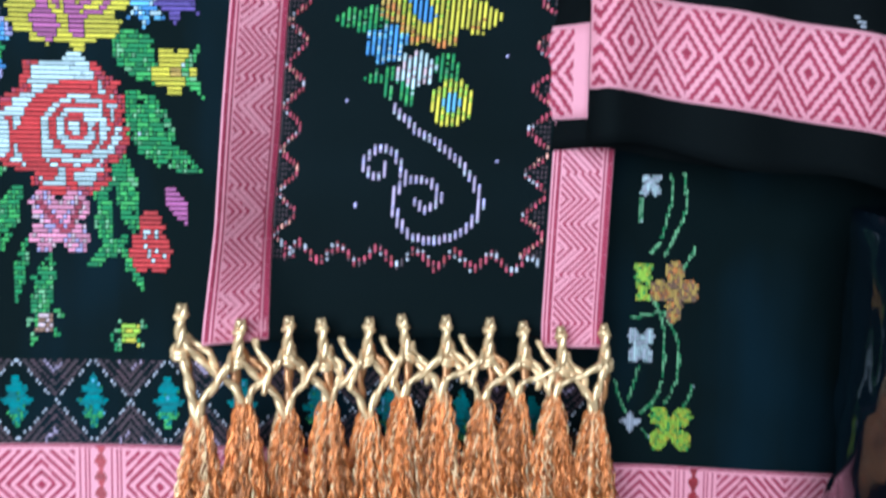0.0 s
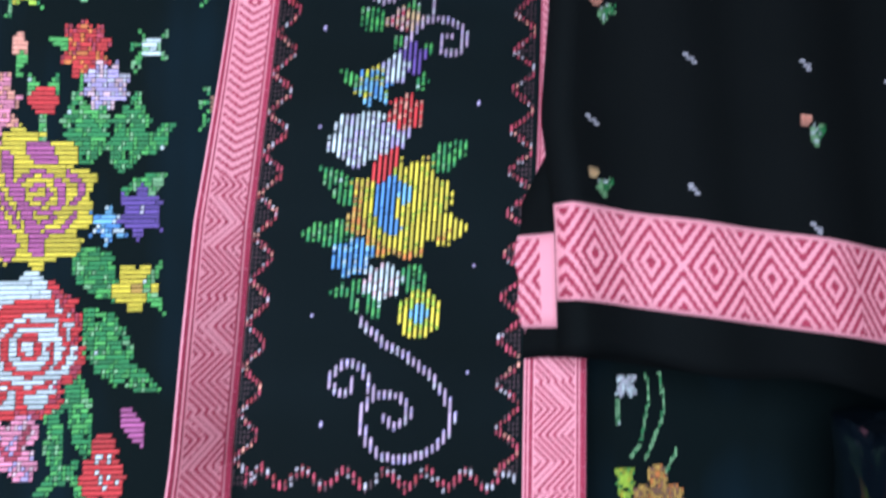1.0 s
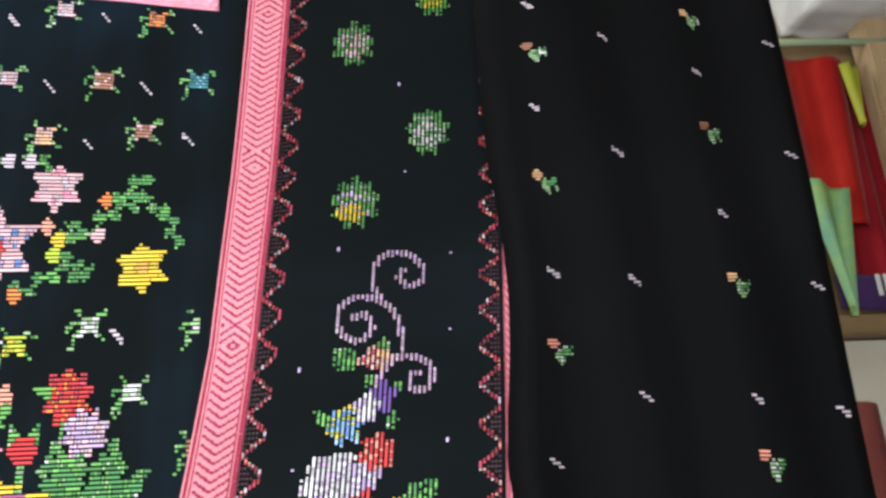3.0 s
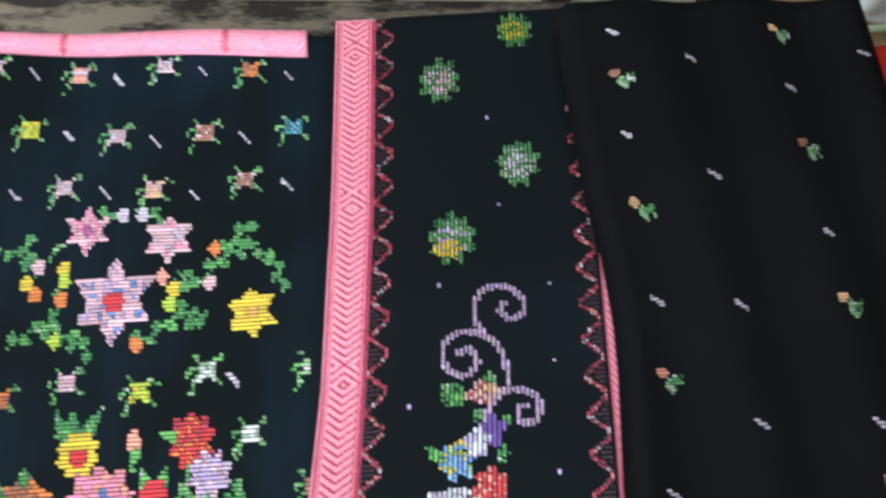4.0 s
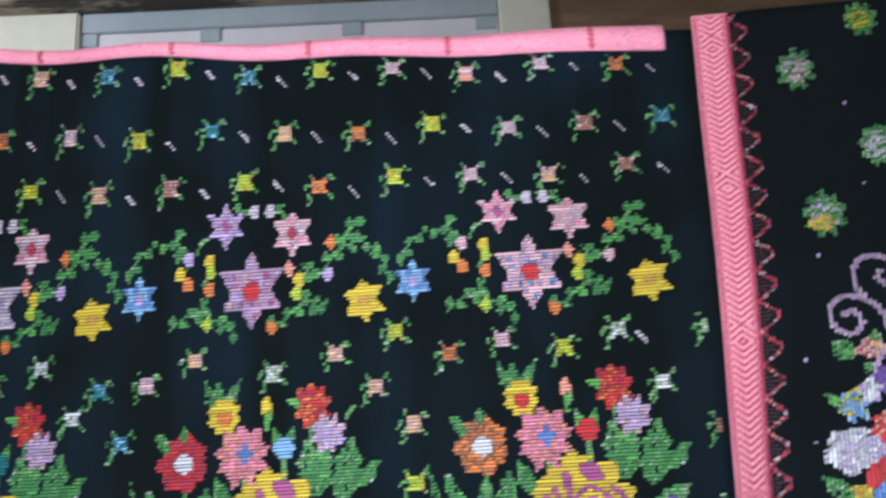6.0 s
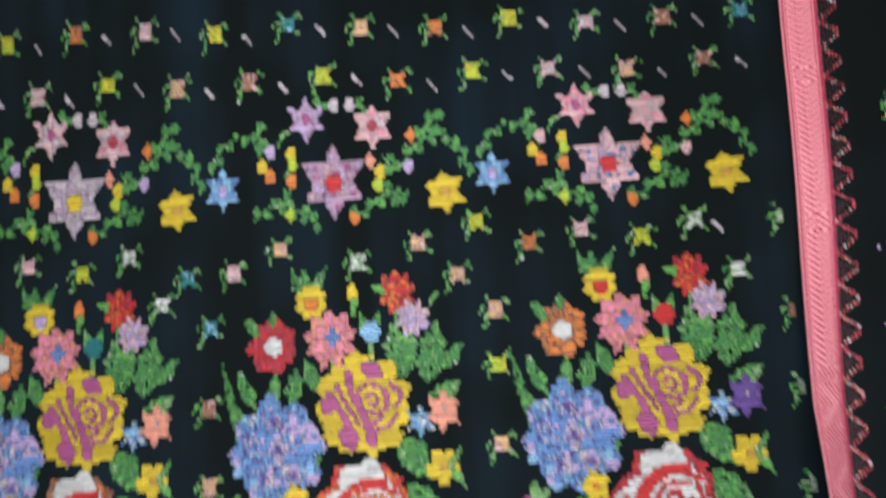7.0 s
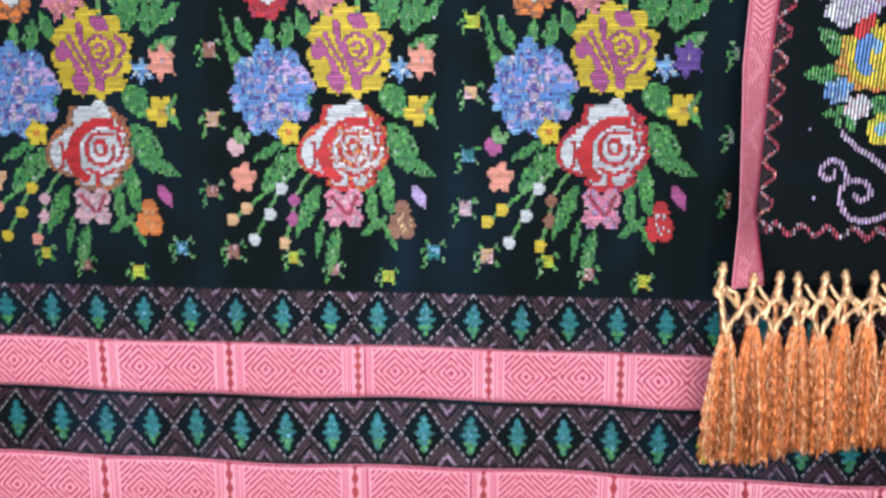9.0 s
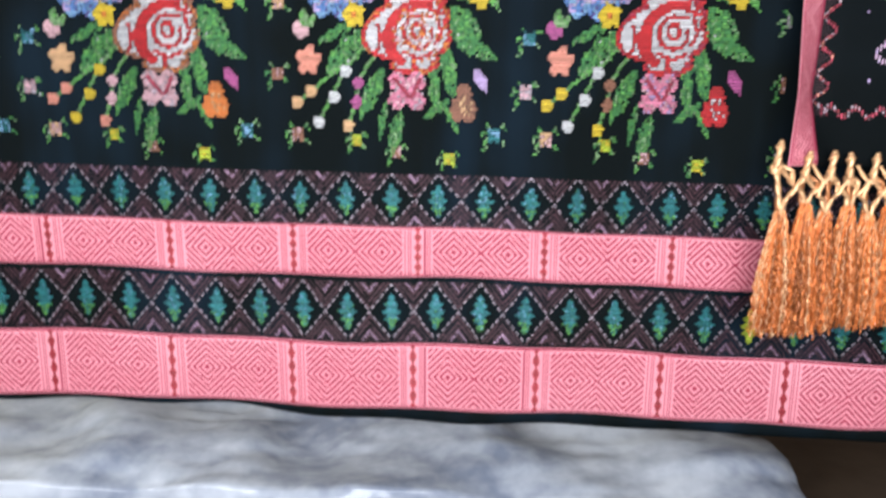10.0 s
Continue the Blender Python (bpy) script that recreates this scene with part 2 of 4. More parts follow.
class Canvas:
    def __init__(self, a0, a1, z0, z1, ca, cz):
        self.a0, self.z0, self.ca, self.cz = a0, z0, ca, cz
        na, nz = int((a1 - a0) / ca), int((z1 - z0) / cz)
        self.A, self.Z = np.meshgrid(a0 + (np.arange(na) + 0.5) * ca, z0 + (np.arange(nz) + 0.5) * cz)
        self.col = np.full((nz, na), -1)
        self.own = np.full((nz, na), -1)
        self.rng = np.random.RandomState(7)
        self.owners = []
        self.jag = self.rng.uniform(-1, 1, (nz, 1))

    def begin(self, name, label=""):
        self.owners.append((name, label))

    def fill(self, mask, colour):
        self.col[mask] = YARNS.index(colour)
        self.own[mask] = len(self.owners) - 1

    def fleck(self, mask, colours, share):
        """Scatters other yarns over part of a shape."""
        hit = mask & (self.rng.rand(*mask.shape) < share)
        pick = self.rng.randint(0, len(colours), mask.shape)
        for k, c in enumerate(colours):
            self.fill(hit & (pick == k), c)

    def ellipse(self, x, z, a, b, turn=0.0):
        c, s_ = math.cos(turn), math.sin(turn)
        u, v = (self.A - x) * c + (self.Z - z) * s_, -(self.A - x) * s_ + (self.Z - z) * c
        return (u / a) ** 2 + (v / b) ** 2 < 1

    def petals(self, x, z, a, b, n, depth, phase=0.0, sharp=1.0):
        u, v = (self.A - x) / a, (self.Z - z) / b
        th = np.arctan2(v, u)
        edge = 1 - depth + depth * np.abs(np.cos(n * (th - phase) / 2)) ** sharp
        return np.hypot(u, v) < edge * (1 + 0.07 * self.jag)

    def points(self, x, z, a, b, n, inner, phase=math.pi / 2):
        """A star with n straight-sided points."""
        u, v = (self.A - x) / a, (self.Z - z) / b
        half = math.pi / n
        th = np.abs((np.arctan2(v, u) - phase + half) % (2 * half) - half)
        r = np.hypot(u, v) * (1 - 0.05 * self.jag)
        px, py = r * np.cos(th), r * np.sin(th)
        ix, iy = inner * math.cos(half), inner * math.sin(half)
        return (px - 1) * iy - py * (ix - 1) < 0

    def thin(self, pts):
        """A line one stitch wide."""
        return self.stroke(pts, 0.0, 0.92)

    def patches(self, mask, colours, share, size=3):
        """Other yarns over a shape in small clumps."""
        nz, na = mask.shape
        k = (nz // size + 1, na // size + 1)
        grow = lambda q: np.kron(q, np.ones((size, size), int))[:nz, :na]
        hit, pick = grow((self.rng.rand(*k) < share).astype(int)) > 0, grow(self.rng.randint(0, len(colours), k))
        keep = self.rng.rand(nz, na) < 0.8
        for j, c in enumerate(colours):
            self.fill(mask & hit & keep & (pick == j), c)

    def stroke(self, pts, w, least=1.15):
        """A line of width w through the points, rounded between them."""
        p = np.array(pts, float)
        if len(p) > 2:
            q = np.vstack([2 * p[0] - p[1], p, 2 * p[-1] - p[-2]])
            t = np.linspace(0, 1, 7)[:-1, None]
            p = np.vstack([0.5 * (2 * q[k] + (q[k + 1] - q[k - 1]) * t + (2 * q[k - 1] - 5 * q[k] + 4 * q[k + 1] - q[k + 2]) * t ** 2
                                  + (3 * q[k] - q[k - 1] - 3 * q[k + 1] + q[k + 2]) * t ** 3) for k in range(1, len(q) - 2)] + [p[-1:]])
        out = np.zeros(self.A.shape, bool)
        w = max(w, least * max(self.ca, self.cz))
        for (x0, z0), (x1, z1) in zip(p[:-1], p[1:]):
            dx, dz = x1 - x0, z1 - z0
            t = np.clip(((self.A - x0) * dx + (self.Z - z0) * dz) / max(dx * dx + dz * dz, 1e-12), 0, 1)
            out |= np.hypot(self.A - x0 - t * dx, self.Z - z0 - t * dz) < w / 2
        return out

    def leaf(self, x0, z0, x1, z1, w, lobes=0):
        """A pointed leaf from its foot to its tip."""
        dx, dz = x1 - x0, z1 - z0
        n = math.hypot(dx, dz)
        u = ((self.A - x0) * dx + (self.Z - z0) * dz) / n / n
        v = np.abs((self.A - x0) * dz - (self.Z - z0) * dx) / n
        half = w / 2 * np.sin(np.pi * np.clip(u, 0, 1) ** 0.8) ** 0.8
        if lobes:
            half = half * (0.72 + 0.28 * np.abs(np.cos(np.pi * lobes * u)))
        half = half * (1 + 0.16 * self.jag)
        m = (u > 0) & (u < 1) & (v < half)
        return m

    def green(self, m, dark="green", light="leaf", share=0.35):
        m = m & (self.rng.rand(*m.shape) > 0.04)
        self.fill(m, dark)
        # lighter green mottling; the pale and white stitches are painted glints
        self.fleck(m, [light, light, light, light, "pale"], share)
        self.fleck(m, ["white"], 0.006)

    def emit(self, mapper, parent, along="a", longest=9, lift=0.0015, high=0.0012, first=None, fat=0.31):
        """One mesh for every shape; the first named shape carries the others when first is given."""
        grid_c, grid_o = (self.col, self.own) if along == "a" else (self.col.T, self.own.T)
        key = grid_o * 1000 + grid_c
        rows = []
        for r in range(key.shape[0]):
            k = key[r]
            used = np.flatnonzero(grid_o[r] >= 0)
            if not len(used):
                continue
            cut = np.flatnonzero(np.diff(k) != 0) + 1
            st = np.concatenate([[0], cut])
            en = np.concatenate([cut, [len(k)]])
            for b, e in zip(st, en):
                if k[b] < 0:
                    continue
                while b < e:
                    q = min(e, b + longest + (r * 7 + b) % 5)
                    rows.append((r, b, q, grid_o[r, b], grid_c[r, b]))
                    b = q
        if not rows:
            return []
        R = np.array(rows)
        made = []
        for o, (name, label) in enumerate(self.owners):
            T = R[R[:, 3] == o]
            if not len(T):
                continue
            if along == "a":
                p0, p1 = self.a0 + T[:, 1] * self.ca, self.a0 + T[:, 2] * self.ca
                c, h, gap = self.z0 + (T[:, 0] + 0.5) * self.cz, self.cz * fat, self.ca * 0.12
            else:
                p0, p1 = self.z0 + T[:, 1] * self.cz, self.z0 + T[:, 2] * self.cz
                c, h, gap = self.a0 + (T[:, 0] + 0.5) * self.ca, self.ca * fat, self.cz * 0.12
            jit = (np.sin(T[:, 0] * 12.9 + T[:, 1] * 78.2) * 43758.5) % 1.0 - 0.5
            p0, p1 = p0 + gap + jit * gap, p1 - gap + jit * gap
            vs = []
            for p in (p0, p1):
                for dc, hi in ((-h, 0), (0, high), (h, 0)):
                    vs.append((p, c + dc, lift + hi + np.zeros(len(p))) if along == "a" else (c + dc, p, lift + hi + np.zeros(len(p))))
            P = np.stack([mapper(*v) for v in vs], 1).reshape(-1, 3)
            base = np.arange(len(T))[:, None] * 6
            F = np.concatenate([base + np.array([[0, 3, 4, 1]]), base + np.array([[1, 4, 5, 2]])], 1).reshape(-1, 4)
            used, idx = np.unique(T[:, 4], return_inverse=True)
            me = mesh_of(name, P, F, [YARN[YARNS[u]] for u in used], np.repeat(idx.ravel(), 2), True)
            ob = placed(name, me, parent, label)
            if first and not made:
                parent = ob
            made.append(ob)
        return made


def sprig(c, x, z, colour, size=1.0, dash=True):
    """A small four-cornered flower with thin leaf tips and a curled stalk."""
    c.begin("sprig")
    r = 0.0125 * size
    Q = lambda *q: [(x + u * r, z + v * r) for u, v in q]
    for pts in (Q((0.5, 0.6), (1.2, 1.25)), Q((-0.5, 0.6), (-1.0, 1.35)), Q((0.6, -0.5), (1.35, -1.1)), Q((1.2, 0.9), (1.5, 0.75)),
                Q((-0.7, 0.1), (-1.4, 0.3)), Q((-1.4, 0.2), (-1.65, -0.35)), Q((-0.9, -0.5), (-1.15, -1.1), (-0.95, -1.5), (-1.4, -2.0))):
        c.green(c.thin(pts), "leaf", "green", 0.45)
        c.fleck(c.thin(pts), ["pale"], 0.25)
    m = c.points(x, z, r * 1.15, r * 1.25, 4, 0.62, math.pi / 4)
    c.fill(m, colour)
    c.fleck(m, [{"rose": "silver", "peach": "rose", "orange": "brown", "lime": "yellow", "teal": "sky", "white": "pale", "brown": "rose"}.get(colour, "silver")], 0.3)
    if dash:
        c.begin("dash")
        c.fill(c.thin([(x + 0.039, z - 0.002), (x + 0.049, z - 0.013)]), "silver")


def star(c, x, z, r, colours, core, n=6, phase=math.pi / 2, name="star_flower", inner=0.56):
    c.begin(name)
    m = c.points(x, z, r * 1.18, r * 1.24, n, inner, phase)
    c.fill(m, colours[0])
    if len(colours) > 1:
        c.patches(c.points(x, z, r * 1.05, r * 1.1, n, inner, phase), colours[1:], 0.55, 2)
    c.fill(c.ellipse(x, z, r * 0.27, r * 0.30), core)


def leafy(c, pts, size=0.012):
    """A thin stalk with short leaves on both its sides."""
    c.green(c.thin(pts), "green", "leaf", 0.5)
    q = np.array(pts)
    n = 0
    for a0, a1 in zip(q[:-1], q[1:]):
        d = (a1 - a0) / np.linalg.norm(a1 - a0)
        for t in np.arange(0.1, 1.0, min(0.9, 0.011 / np.linalg.norm(a1 - a0))):
            n += 1
            a = a0 + t * (a1 - a0)
            side = 1 if n % 2 else -1
            tip = a + 1.15 * size * (0.55 * d + 0.75 * side * np.array([-d[1], d[0]]))
            c.green(c.leaf(a[0], a[1], tip[0], tip[1], 0.0108), "green", "leaf", 0.45)


def garland(c, x, k):
    """The upper wreath of one repeat: a large star between leafy scrolls."""
    z = 1.406
    Q = lambda *q: [(x + u, z + v) for u, v in q]
    c.begin("foliage", "green woven leaf scrolls")
    leafy(c, Q((-0.160, 0.022), (-0.150, 0.044), (-0.132, 0.059), (-0.110, 0.060), (-0.094, 0.052)), 0.010)
    leafy(c, Q((-0.100, 0.080), (-0.094, 0.052), (-0.084, 0.034)), 0.012)
    leafy(c, Q((0.066, 0.028), (0.080, 0.010), (0.096, 0.026), (0.112, 0.044), (0.136, 0.054)), 0.013)
    leafy(c, Q((0.112, 0.050), (0.126, 0.068), (0.138, 0.082)), 0.013)
    leafy(c, Q((0.136, 0.056), (0.158, 0.042), (0.170, 0.022), (0.174, 0.000)), 0.010)
    leafy(c, Q((-0.104, -0.040), (-0.084, -0.026), (-0.066, -0.024), (-0.044, -0.036), (-0.022, -0.050)), 0.013)
    leafy(c, Q((-0.056, 0.030), (-0.060, -0.012), (-0.072, -0.024)), 0.009)
    leafy(c, Q((0.022, -0.046), (0.044, -0.036), (0.062, -0.022), (0.090, -0.026)), 0.013)
    leafy(c, Q((0.062, 0.020), (0.066, -0.010), (0.094, -0.030)), 0.011)
    leafy(c, Q((-0.022, 0.096), (-0.008, 0.100)), 0.012)
    leafy(c, Q((0.030, 0.098), (0.044, 0.092)), 0.012)
    c.green(c.thin(Q((-0.052, 0.070), (-0.066, 0.062), (-0.072, 0.048))), "pale", "leaf")
    for bx, bz, col in ((-0.082, 0.042, "rose"), (-0.055, 0.040, "yellow"), (-0.054, 0.026, "lime"), (-0.094, 0.025, "yellow"), (-0.083, 0.014, "orange"), (-0.055, 0.006, "orange"),
                        (0.048, 0.024, "salmon"), (0.061, 0.011, "yellow"), (0.058, -0.006, "lime"), (0.102, 0.053, "orange"), (0.098, 0.015, "rose"), (0.025, -0.046, "orange"),
                        (-0.058, -0.037, "lime"), (0.003, 0.096, "silver"), (0.024, 0.095, "silver")):
        c.begin("bud")
        if k % 3 and col == "rose":
            col = "lilac"
        c.fill(c.ellipse(x + bx, z + bz, 0.0070, 0.0088), col)
    star(c, x, z, 0.039, (["rose", "lilac", "mauve", "blue"], ["mauve", "rose", "lilac", "plum"], ["silver", "lilac", "mauve"])[k % 3], ("red", "red", "yellow")[k % 3])
    star(c, x - 0.034, z + 0.080, 0.0235, (["rose", "pink"], ["lilac", "mauve"], ["rose", "silver"])[k % 3], "plum")
    star(c, x + 0.053, z + 0.067, 0.0245, ["rose", "silver", "pink"], "rose" if k % 3 == 0 else "crimson")
    star(c, x + 0.142, z - 0.021, 0.0245, ["yellow"], "gold", 6, math.pi / 2 + 0.12, inner=0.60)
    star(c, x - 0.146, z + 0.000, 0.0225, ["sky", "blue"], "lilac")


def yellow_rose(c, x, z, R):
    c.begin("yellow_rose", "yellow and plum woven rose")
    P = lambda *q: [(x + u * R, z + v * R) for u, v in q]
    c.fill(c.petals(x, z, R * 1.07, R * 1.07, 11, 0.16, 0.35, 0.8), "yellow")
    c.fill(c.leaf(x - 0.2 * R, z + 0.5 * R, x - 0.12 * R, z + 1.24 * R, 0.55 * R), "yellow")
    for pts, w in ((P((-0.30, 0.72), (-0.24, 0.28), (-0.08, -0.02), (0.06, -0.34), (0.10, -0.6)), 0.15), (P((-0.74, 0.30), (-0.56, 0.02), (-0.40, -0.22), (-0.30, -0.5)), 0.17),
                   (P((-0.56, 0.44), (-0.40, 0.12), (-0.18, -0.22), (-0.10, -0.42)), 0.09), (P((-0.1, 0.34), (0.1, 0.44), (0.34, 0.40), (0.54, 0.22)), 0.09), (P((-0.1, 0.22), (0.02, -0.06), (0.3, -0.16), (0.52, 0.0), (0.46, 0.24)), 0.09),
                   (P((0.08, 0.15), (0.2, 0.26), (0.34, 0.14), (0.24, 0.0), (0.14, 0.06)), 0.07), (P((0.62, 0.42), (0.84, 0.2), (0.68, -0.05)), 0.11), (P((0.74, -0.22), (0.5, -0.46), (0.32, -0.5)), 0.09), (P((0.42, -0.25), (0.22, -0.4)), 0.08)):
        c.fill(c.stroke(pts, w * R), "plum")
    c.fill(c.leaf(x + 0.0 * R, z + 0.9 * R, x + 0.46 * R, z + 0.56 * R, 0.34 * R), "plum")
    c.fill(c.ellipse(x - 0.32 * R, z - 0.66 * R, 0.2 * R, 0.26 * R, 0.5), "plum")
    c.fill(c.ellipse(x + 0.16 * R, z - 0.62 * R, 0.13 * R, 0.26 * R, 0.2), "plum")
    c.fill(c.ellipse(x - 0.78 * R, z + 0.02 * R, 0.13 * R, 0.2 * R, 0.3), "plum")


def red_rose(c, x, z, R, k):
    """A white-petalled rose with a red rim, a red crescent and a red curl at its heart."""
    c.begin("red_rose", "red and white woven rose")
    P = lambda *q: [(x + u * R, z + v * R) for u, v in q]

    def whole(f):
        m = c.petals(x + 0.08 * R, z, R * 0.94 * f, R * 1.1 * f, 8, 0.14, 0.5, 0.8) | c.ellipse(x - 0.42 * R, z - 0.12 * R, 0.70 * f * R, 0.56 * f * R, 0.2)
        return m & ~c.ellipse(x - 0.95 * R, z + 0.85 * R, 0.5 * R, 0.42 * R, 0.7)
    m = whole(1.0)
    rim = ("red", "red", "brown")[k % 3]
    c.fill(m, rim)
    c.fleck(m, ["crimson" if k % 3 == 0 else "orange"], 0.3)
    c.fill(whole(0.84) | (c.stroke(P((-0.12, 0.9), (0.3, 0.88)), 0.3 * R) & m), "white")
    for pts, w in ((P((0.46, 0.56), (0.05, 0.52), (-0.30, 0.26), (-0.48, -0.12), (-0.44, -0.45), (-0.18, -0.72)), 0.24), (P((-0.36, 0.1), (-0.38, -0.35)), 0.22),
                   (P((0.50, 0.26), (0.12, 0.30), (-0.10, 0.06), (-0.06, -0.28), (0.24, -0.42), (0.50, -0.26), (0.52, -0.02)), 0.09),
                   (P((0.30, 0.12), (0.10, 0.08), (0.12, -0.14), (0.30, -0.16), (0.34, -0.02)), 0.10), (P((0.70, 0.58), (0.66, 0.24), (0.74, -0.06), (0.62, -0.34)), 0.07),
                   (P((-0.1, -0.52), (0.24, -0.64), (0.54, -0.52)), 0.08), (P((-0.72, 0.12), (-0.66, -0.2), (-0.74, -0.5)), 0.07), (P((0.1, -0.66), (0.12, -0.86)), 0.07), (P((0.5, 0.44), (0.78, 0.36)), 0.06)):
        c.fill(c.stroke(pts, w * R), "red")
    if k % 3 == 1:
        c.fleck(c.ellipse(x + 0.2 * R, z - 0.1 * R, 0.6 * R, 0.65 * R), ["orange", "rose"], 0.3)


def bouquet(c, x, k):
    """The large spray of one repeat, from its top buds to its hanging stalks."""
    X = lambda *q: [(x + u, v) for u, v in q]
    L = lambda x0, z0, x1, z1, w, lobes=0: c.leaf(x + x0, z0, x + x1, z1, w, lobes)
    c.begin("foliage", "green woven leaves and stalks")
    for leaf in ((0.055, 1.155, 0.045, 1.225, 0.036), (0.085, 1.15, 0.1, 1.222, 0.038), (0.1, 1.165, 0.135, 1.195, 0.02), (0.06, 1.16, 0.07, 1.215, 0.024),
                 (-0.05, 1.145, -0.066, 1.185, 0.02), (-0.085, 1.13, -0.075, 1.175, 0.022), (-0.105, 1.13, -0.105, 1.172, 0.016), (-0.13, 1.125, -0.152, 1.175, 0.018), (-0.145, 1.11, -0.168, 1.14, 0.014),
                 (-0.15, 1.085, -0.172, 1.185, 0.012), (0.085, 1.13, 0.13, 1.15, 0.014), (0.05, 1.08, 0.085, 1.035, 0.036), (0.045, 1.06, 0.082, 1.075, 0.034), (0.055, 1.03, 0.1, 0.985, 0.03),
                 (0.055, 1.02, 0.085, 0.96, 0.026), (0.06, 0.99, 0.125, 0.955, 0.024), (0.03, 0.975, 0.035, 0.88, 0.022), (0.045, 0.985, 0.062, 0.895, 0.024), (0.055, 0.9, 0.015, 0.872, 0.014), (0.05, 0.89, 0.07, 0.85, 0.012),
                 (-0.065, 0.995, -0.125, 0.935, 0.034), (-0.075, 1.01, -0.14, 0.975, 0.016), (-0.04, 0.945, -0.075, 0.87, 0.026), (-0.035, 0.9, -0.048, 0.835, 0.012), (-0.015, 0.885, -0.03, 0.815, 0.022), (-0.05, 1.07, -0.075, 1.03, 0.02)):
        c.green(L(*leaf, 3), "green", "leaf", 0.42)
    for pts in (X((-0.05, 0.98), (-0.085, 0.955), (-0.134, 0.866)), X((-0.075, 0.96), (-0.12, 0.93), (-0.165, 0.894)), X((-0.05, 0.965), (-0.072, 0.93), (-0.08, 0.896), (-0.091, 0.862)),
                X((0.05, 1.2), (0.05, 1.26)), X((0.06, 1.2), (0.09, 1.24), (0.104, 1.258)), X((0.018, 1.17), (0.018, 1.21)), X((-0.03, 1.16), (-0.035, 1.2))):
        c.green(c.stroke(pts, 0.0045), "leaf", "pale")
    for bx, bz, col in ((-0.094, 0.94, "white"), (-0.111, 0.903, "white"), (-0.134, 0.866, "white"), (-0.145, 0.91, "yellow"), (-0.165, 0.894, "yellow"), (-0.076, 0.923, "brown"), (-0.078, 0.896, "brown"), (-0.091, 0.862, "yellow")):
        c.begin("berry")
        if k % 3 == 1 and col != "white":
            col = {"yellow": "peach", "brown": "plum"}[col]
        if k % 3 == 2:
            col = {"white": "yellow", "yellow": "salmon", "brown": "rose"}[col]
        c.fill(c.ellipse(x + bx, bz, 0.0085, 0.0095), col)
    c.begin("hydrangea", "mottled blue and lilac woven flower head")
    hx, hz = x - 0.103, 1.075
    m = c.petals(hx, hz, 0.060, 0.067, 8, 0.2, 0.2, 0.8)
    c.fill(m, "blue")
    c.fleck(m, ["sky", "violet"], 0.22)
    c.patches(m, ["lilac", "lilac", "sky", "silver"], 0.42, 3)
    for a, r in ((0.4, 0.030), (1.7, 0.036), (2.9, 0.030), (4.1, 0.034), (5.3, 0.034), (0.0, 0.0)):
        fx, fz = hx + r * math.cos(a), hz + r * 1.1 * math.sin(a)
        c.fleck(m & c.petals(fx, fz, 0.015, 0.017, 5, 0.35, a), ["lilac", "silver"], 0.5)
        c.fleck(m & c.ellipse(fx, fz, 0.005, 0.006), ["blue", "violet"], 0.9)
    red_rose(c, x - 0.003, 0.998, 0.061, k)
    yellow_rose(c, x + 0.005, 1.124, 0.057)
    c.begin("daisy")
    c.fill(c.points(x - 0.107, 1.203, 0.034, 0.036, 7, 0.82, 0.5), ("orange", "red", "orange")[k % 3])
    c.fleck(c.points(x - 0.107, 1.203, 0.034, 0.036, 7, 0.82, 0.5), ["brown" if k % 3 != 1 else "crimson"], 0.4)
    c.fill(c.ellipse(x - 0.106, 1.202, 0.012, 0.011), "white")
    c.green(L(-0.125, 1.215, -0.14, 1.24, 0.014), "green")
    c.green(L(-0.107, 1.225, -0.105, 1.25, 0.009), "green")
    c.begin("daisy")
    c.fill(c.points(x - 0.033, 1.208, 0.037, 0.039, 9, 0.70, 0.2), "pink")
    c.fleck(c.points(x - 0.033, 1.208, 0.037, 0.039, 9, 0.70, 0.2), ["salmon"], 0.4)
    c.fill(c.petals(x - 0.03, 1.21, 0.011, 0.011, 4, 0.4), "blue")
    c.begin("yellow_bud")
    for tip in ((-0.082, 1.300), (-0.064, 1.298), (-0.034, 1.300)):
        c.green(L(-0.062, 1.258, tip[0], tip[1], 0.015, 2), "green", "leaf")
    c.green(c.thin(X((-0.06, 1.27), (-0.08, 1.272))), "leaf", "green")
    c.fill(c.points(x - 0.056, 1.255, 0.024, 0.025, 8, 0.7, 0.4), "yellow")
    c.fill(c.ellipse(x - 0.055, 1.252, 0.009, 0.009), ("red", "orange", "lilac")[k % 3])
    c.begin("red_bud")
    c.green(L(0.018, 1.2, 0.005, 1.24, 0.011), "leaf", "green")
    c.green(L(0.018, 1.2, 0.03, 1.24, 0.011), "leaf", "green")
    c.fill(c.petals(x + 0.018, 1.214, 0.014, 0.015, 6, 0.3), ("red", "sky", "teal")[k % 3])
    c.begin("bud")
    c.fill(c.ellipse(x - 0.003, 1.262, 0.006, 0.014), ("salmon", "yellow", "orange")[k % 3])
    c.green(L(-0.003, 1.235, 0.0, 1.262, 0.009), "leaf")
    c.begin("red_flower")
    c.fill(c.points(x + 0.052, 1.262, 0.025, 0.028, 9, 0.74, 0.2), "red")
    c.fleck(c.points(x + 0.052, 1.262, 0.025, 0.028, 9, 0.74, 0.2), ["orange", "crimson"], 0.35)
    c.green(L(0.04, 1.262, 0.02, 1.272, 0.01), "leaf")
    c.begin("lilac_flower")
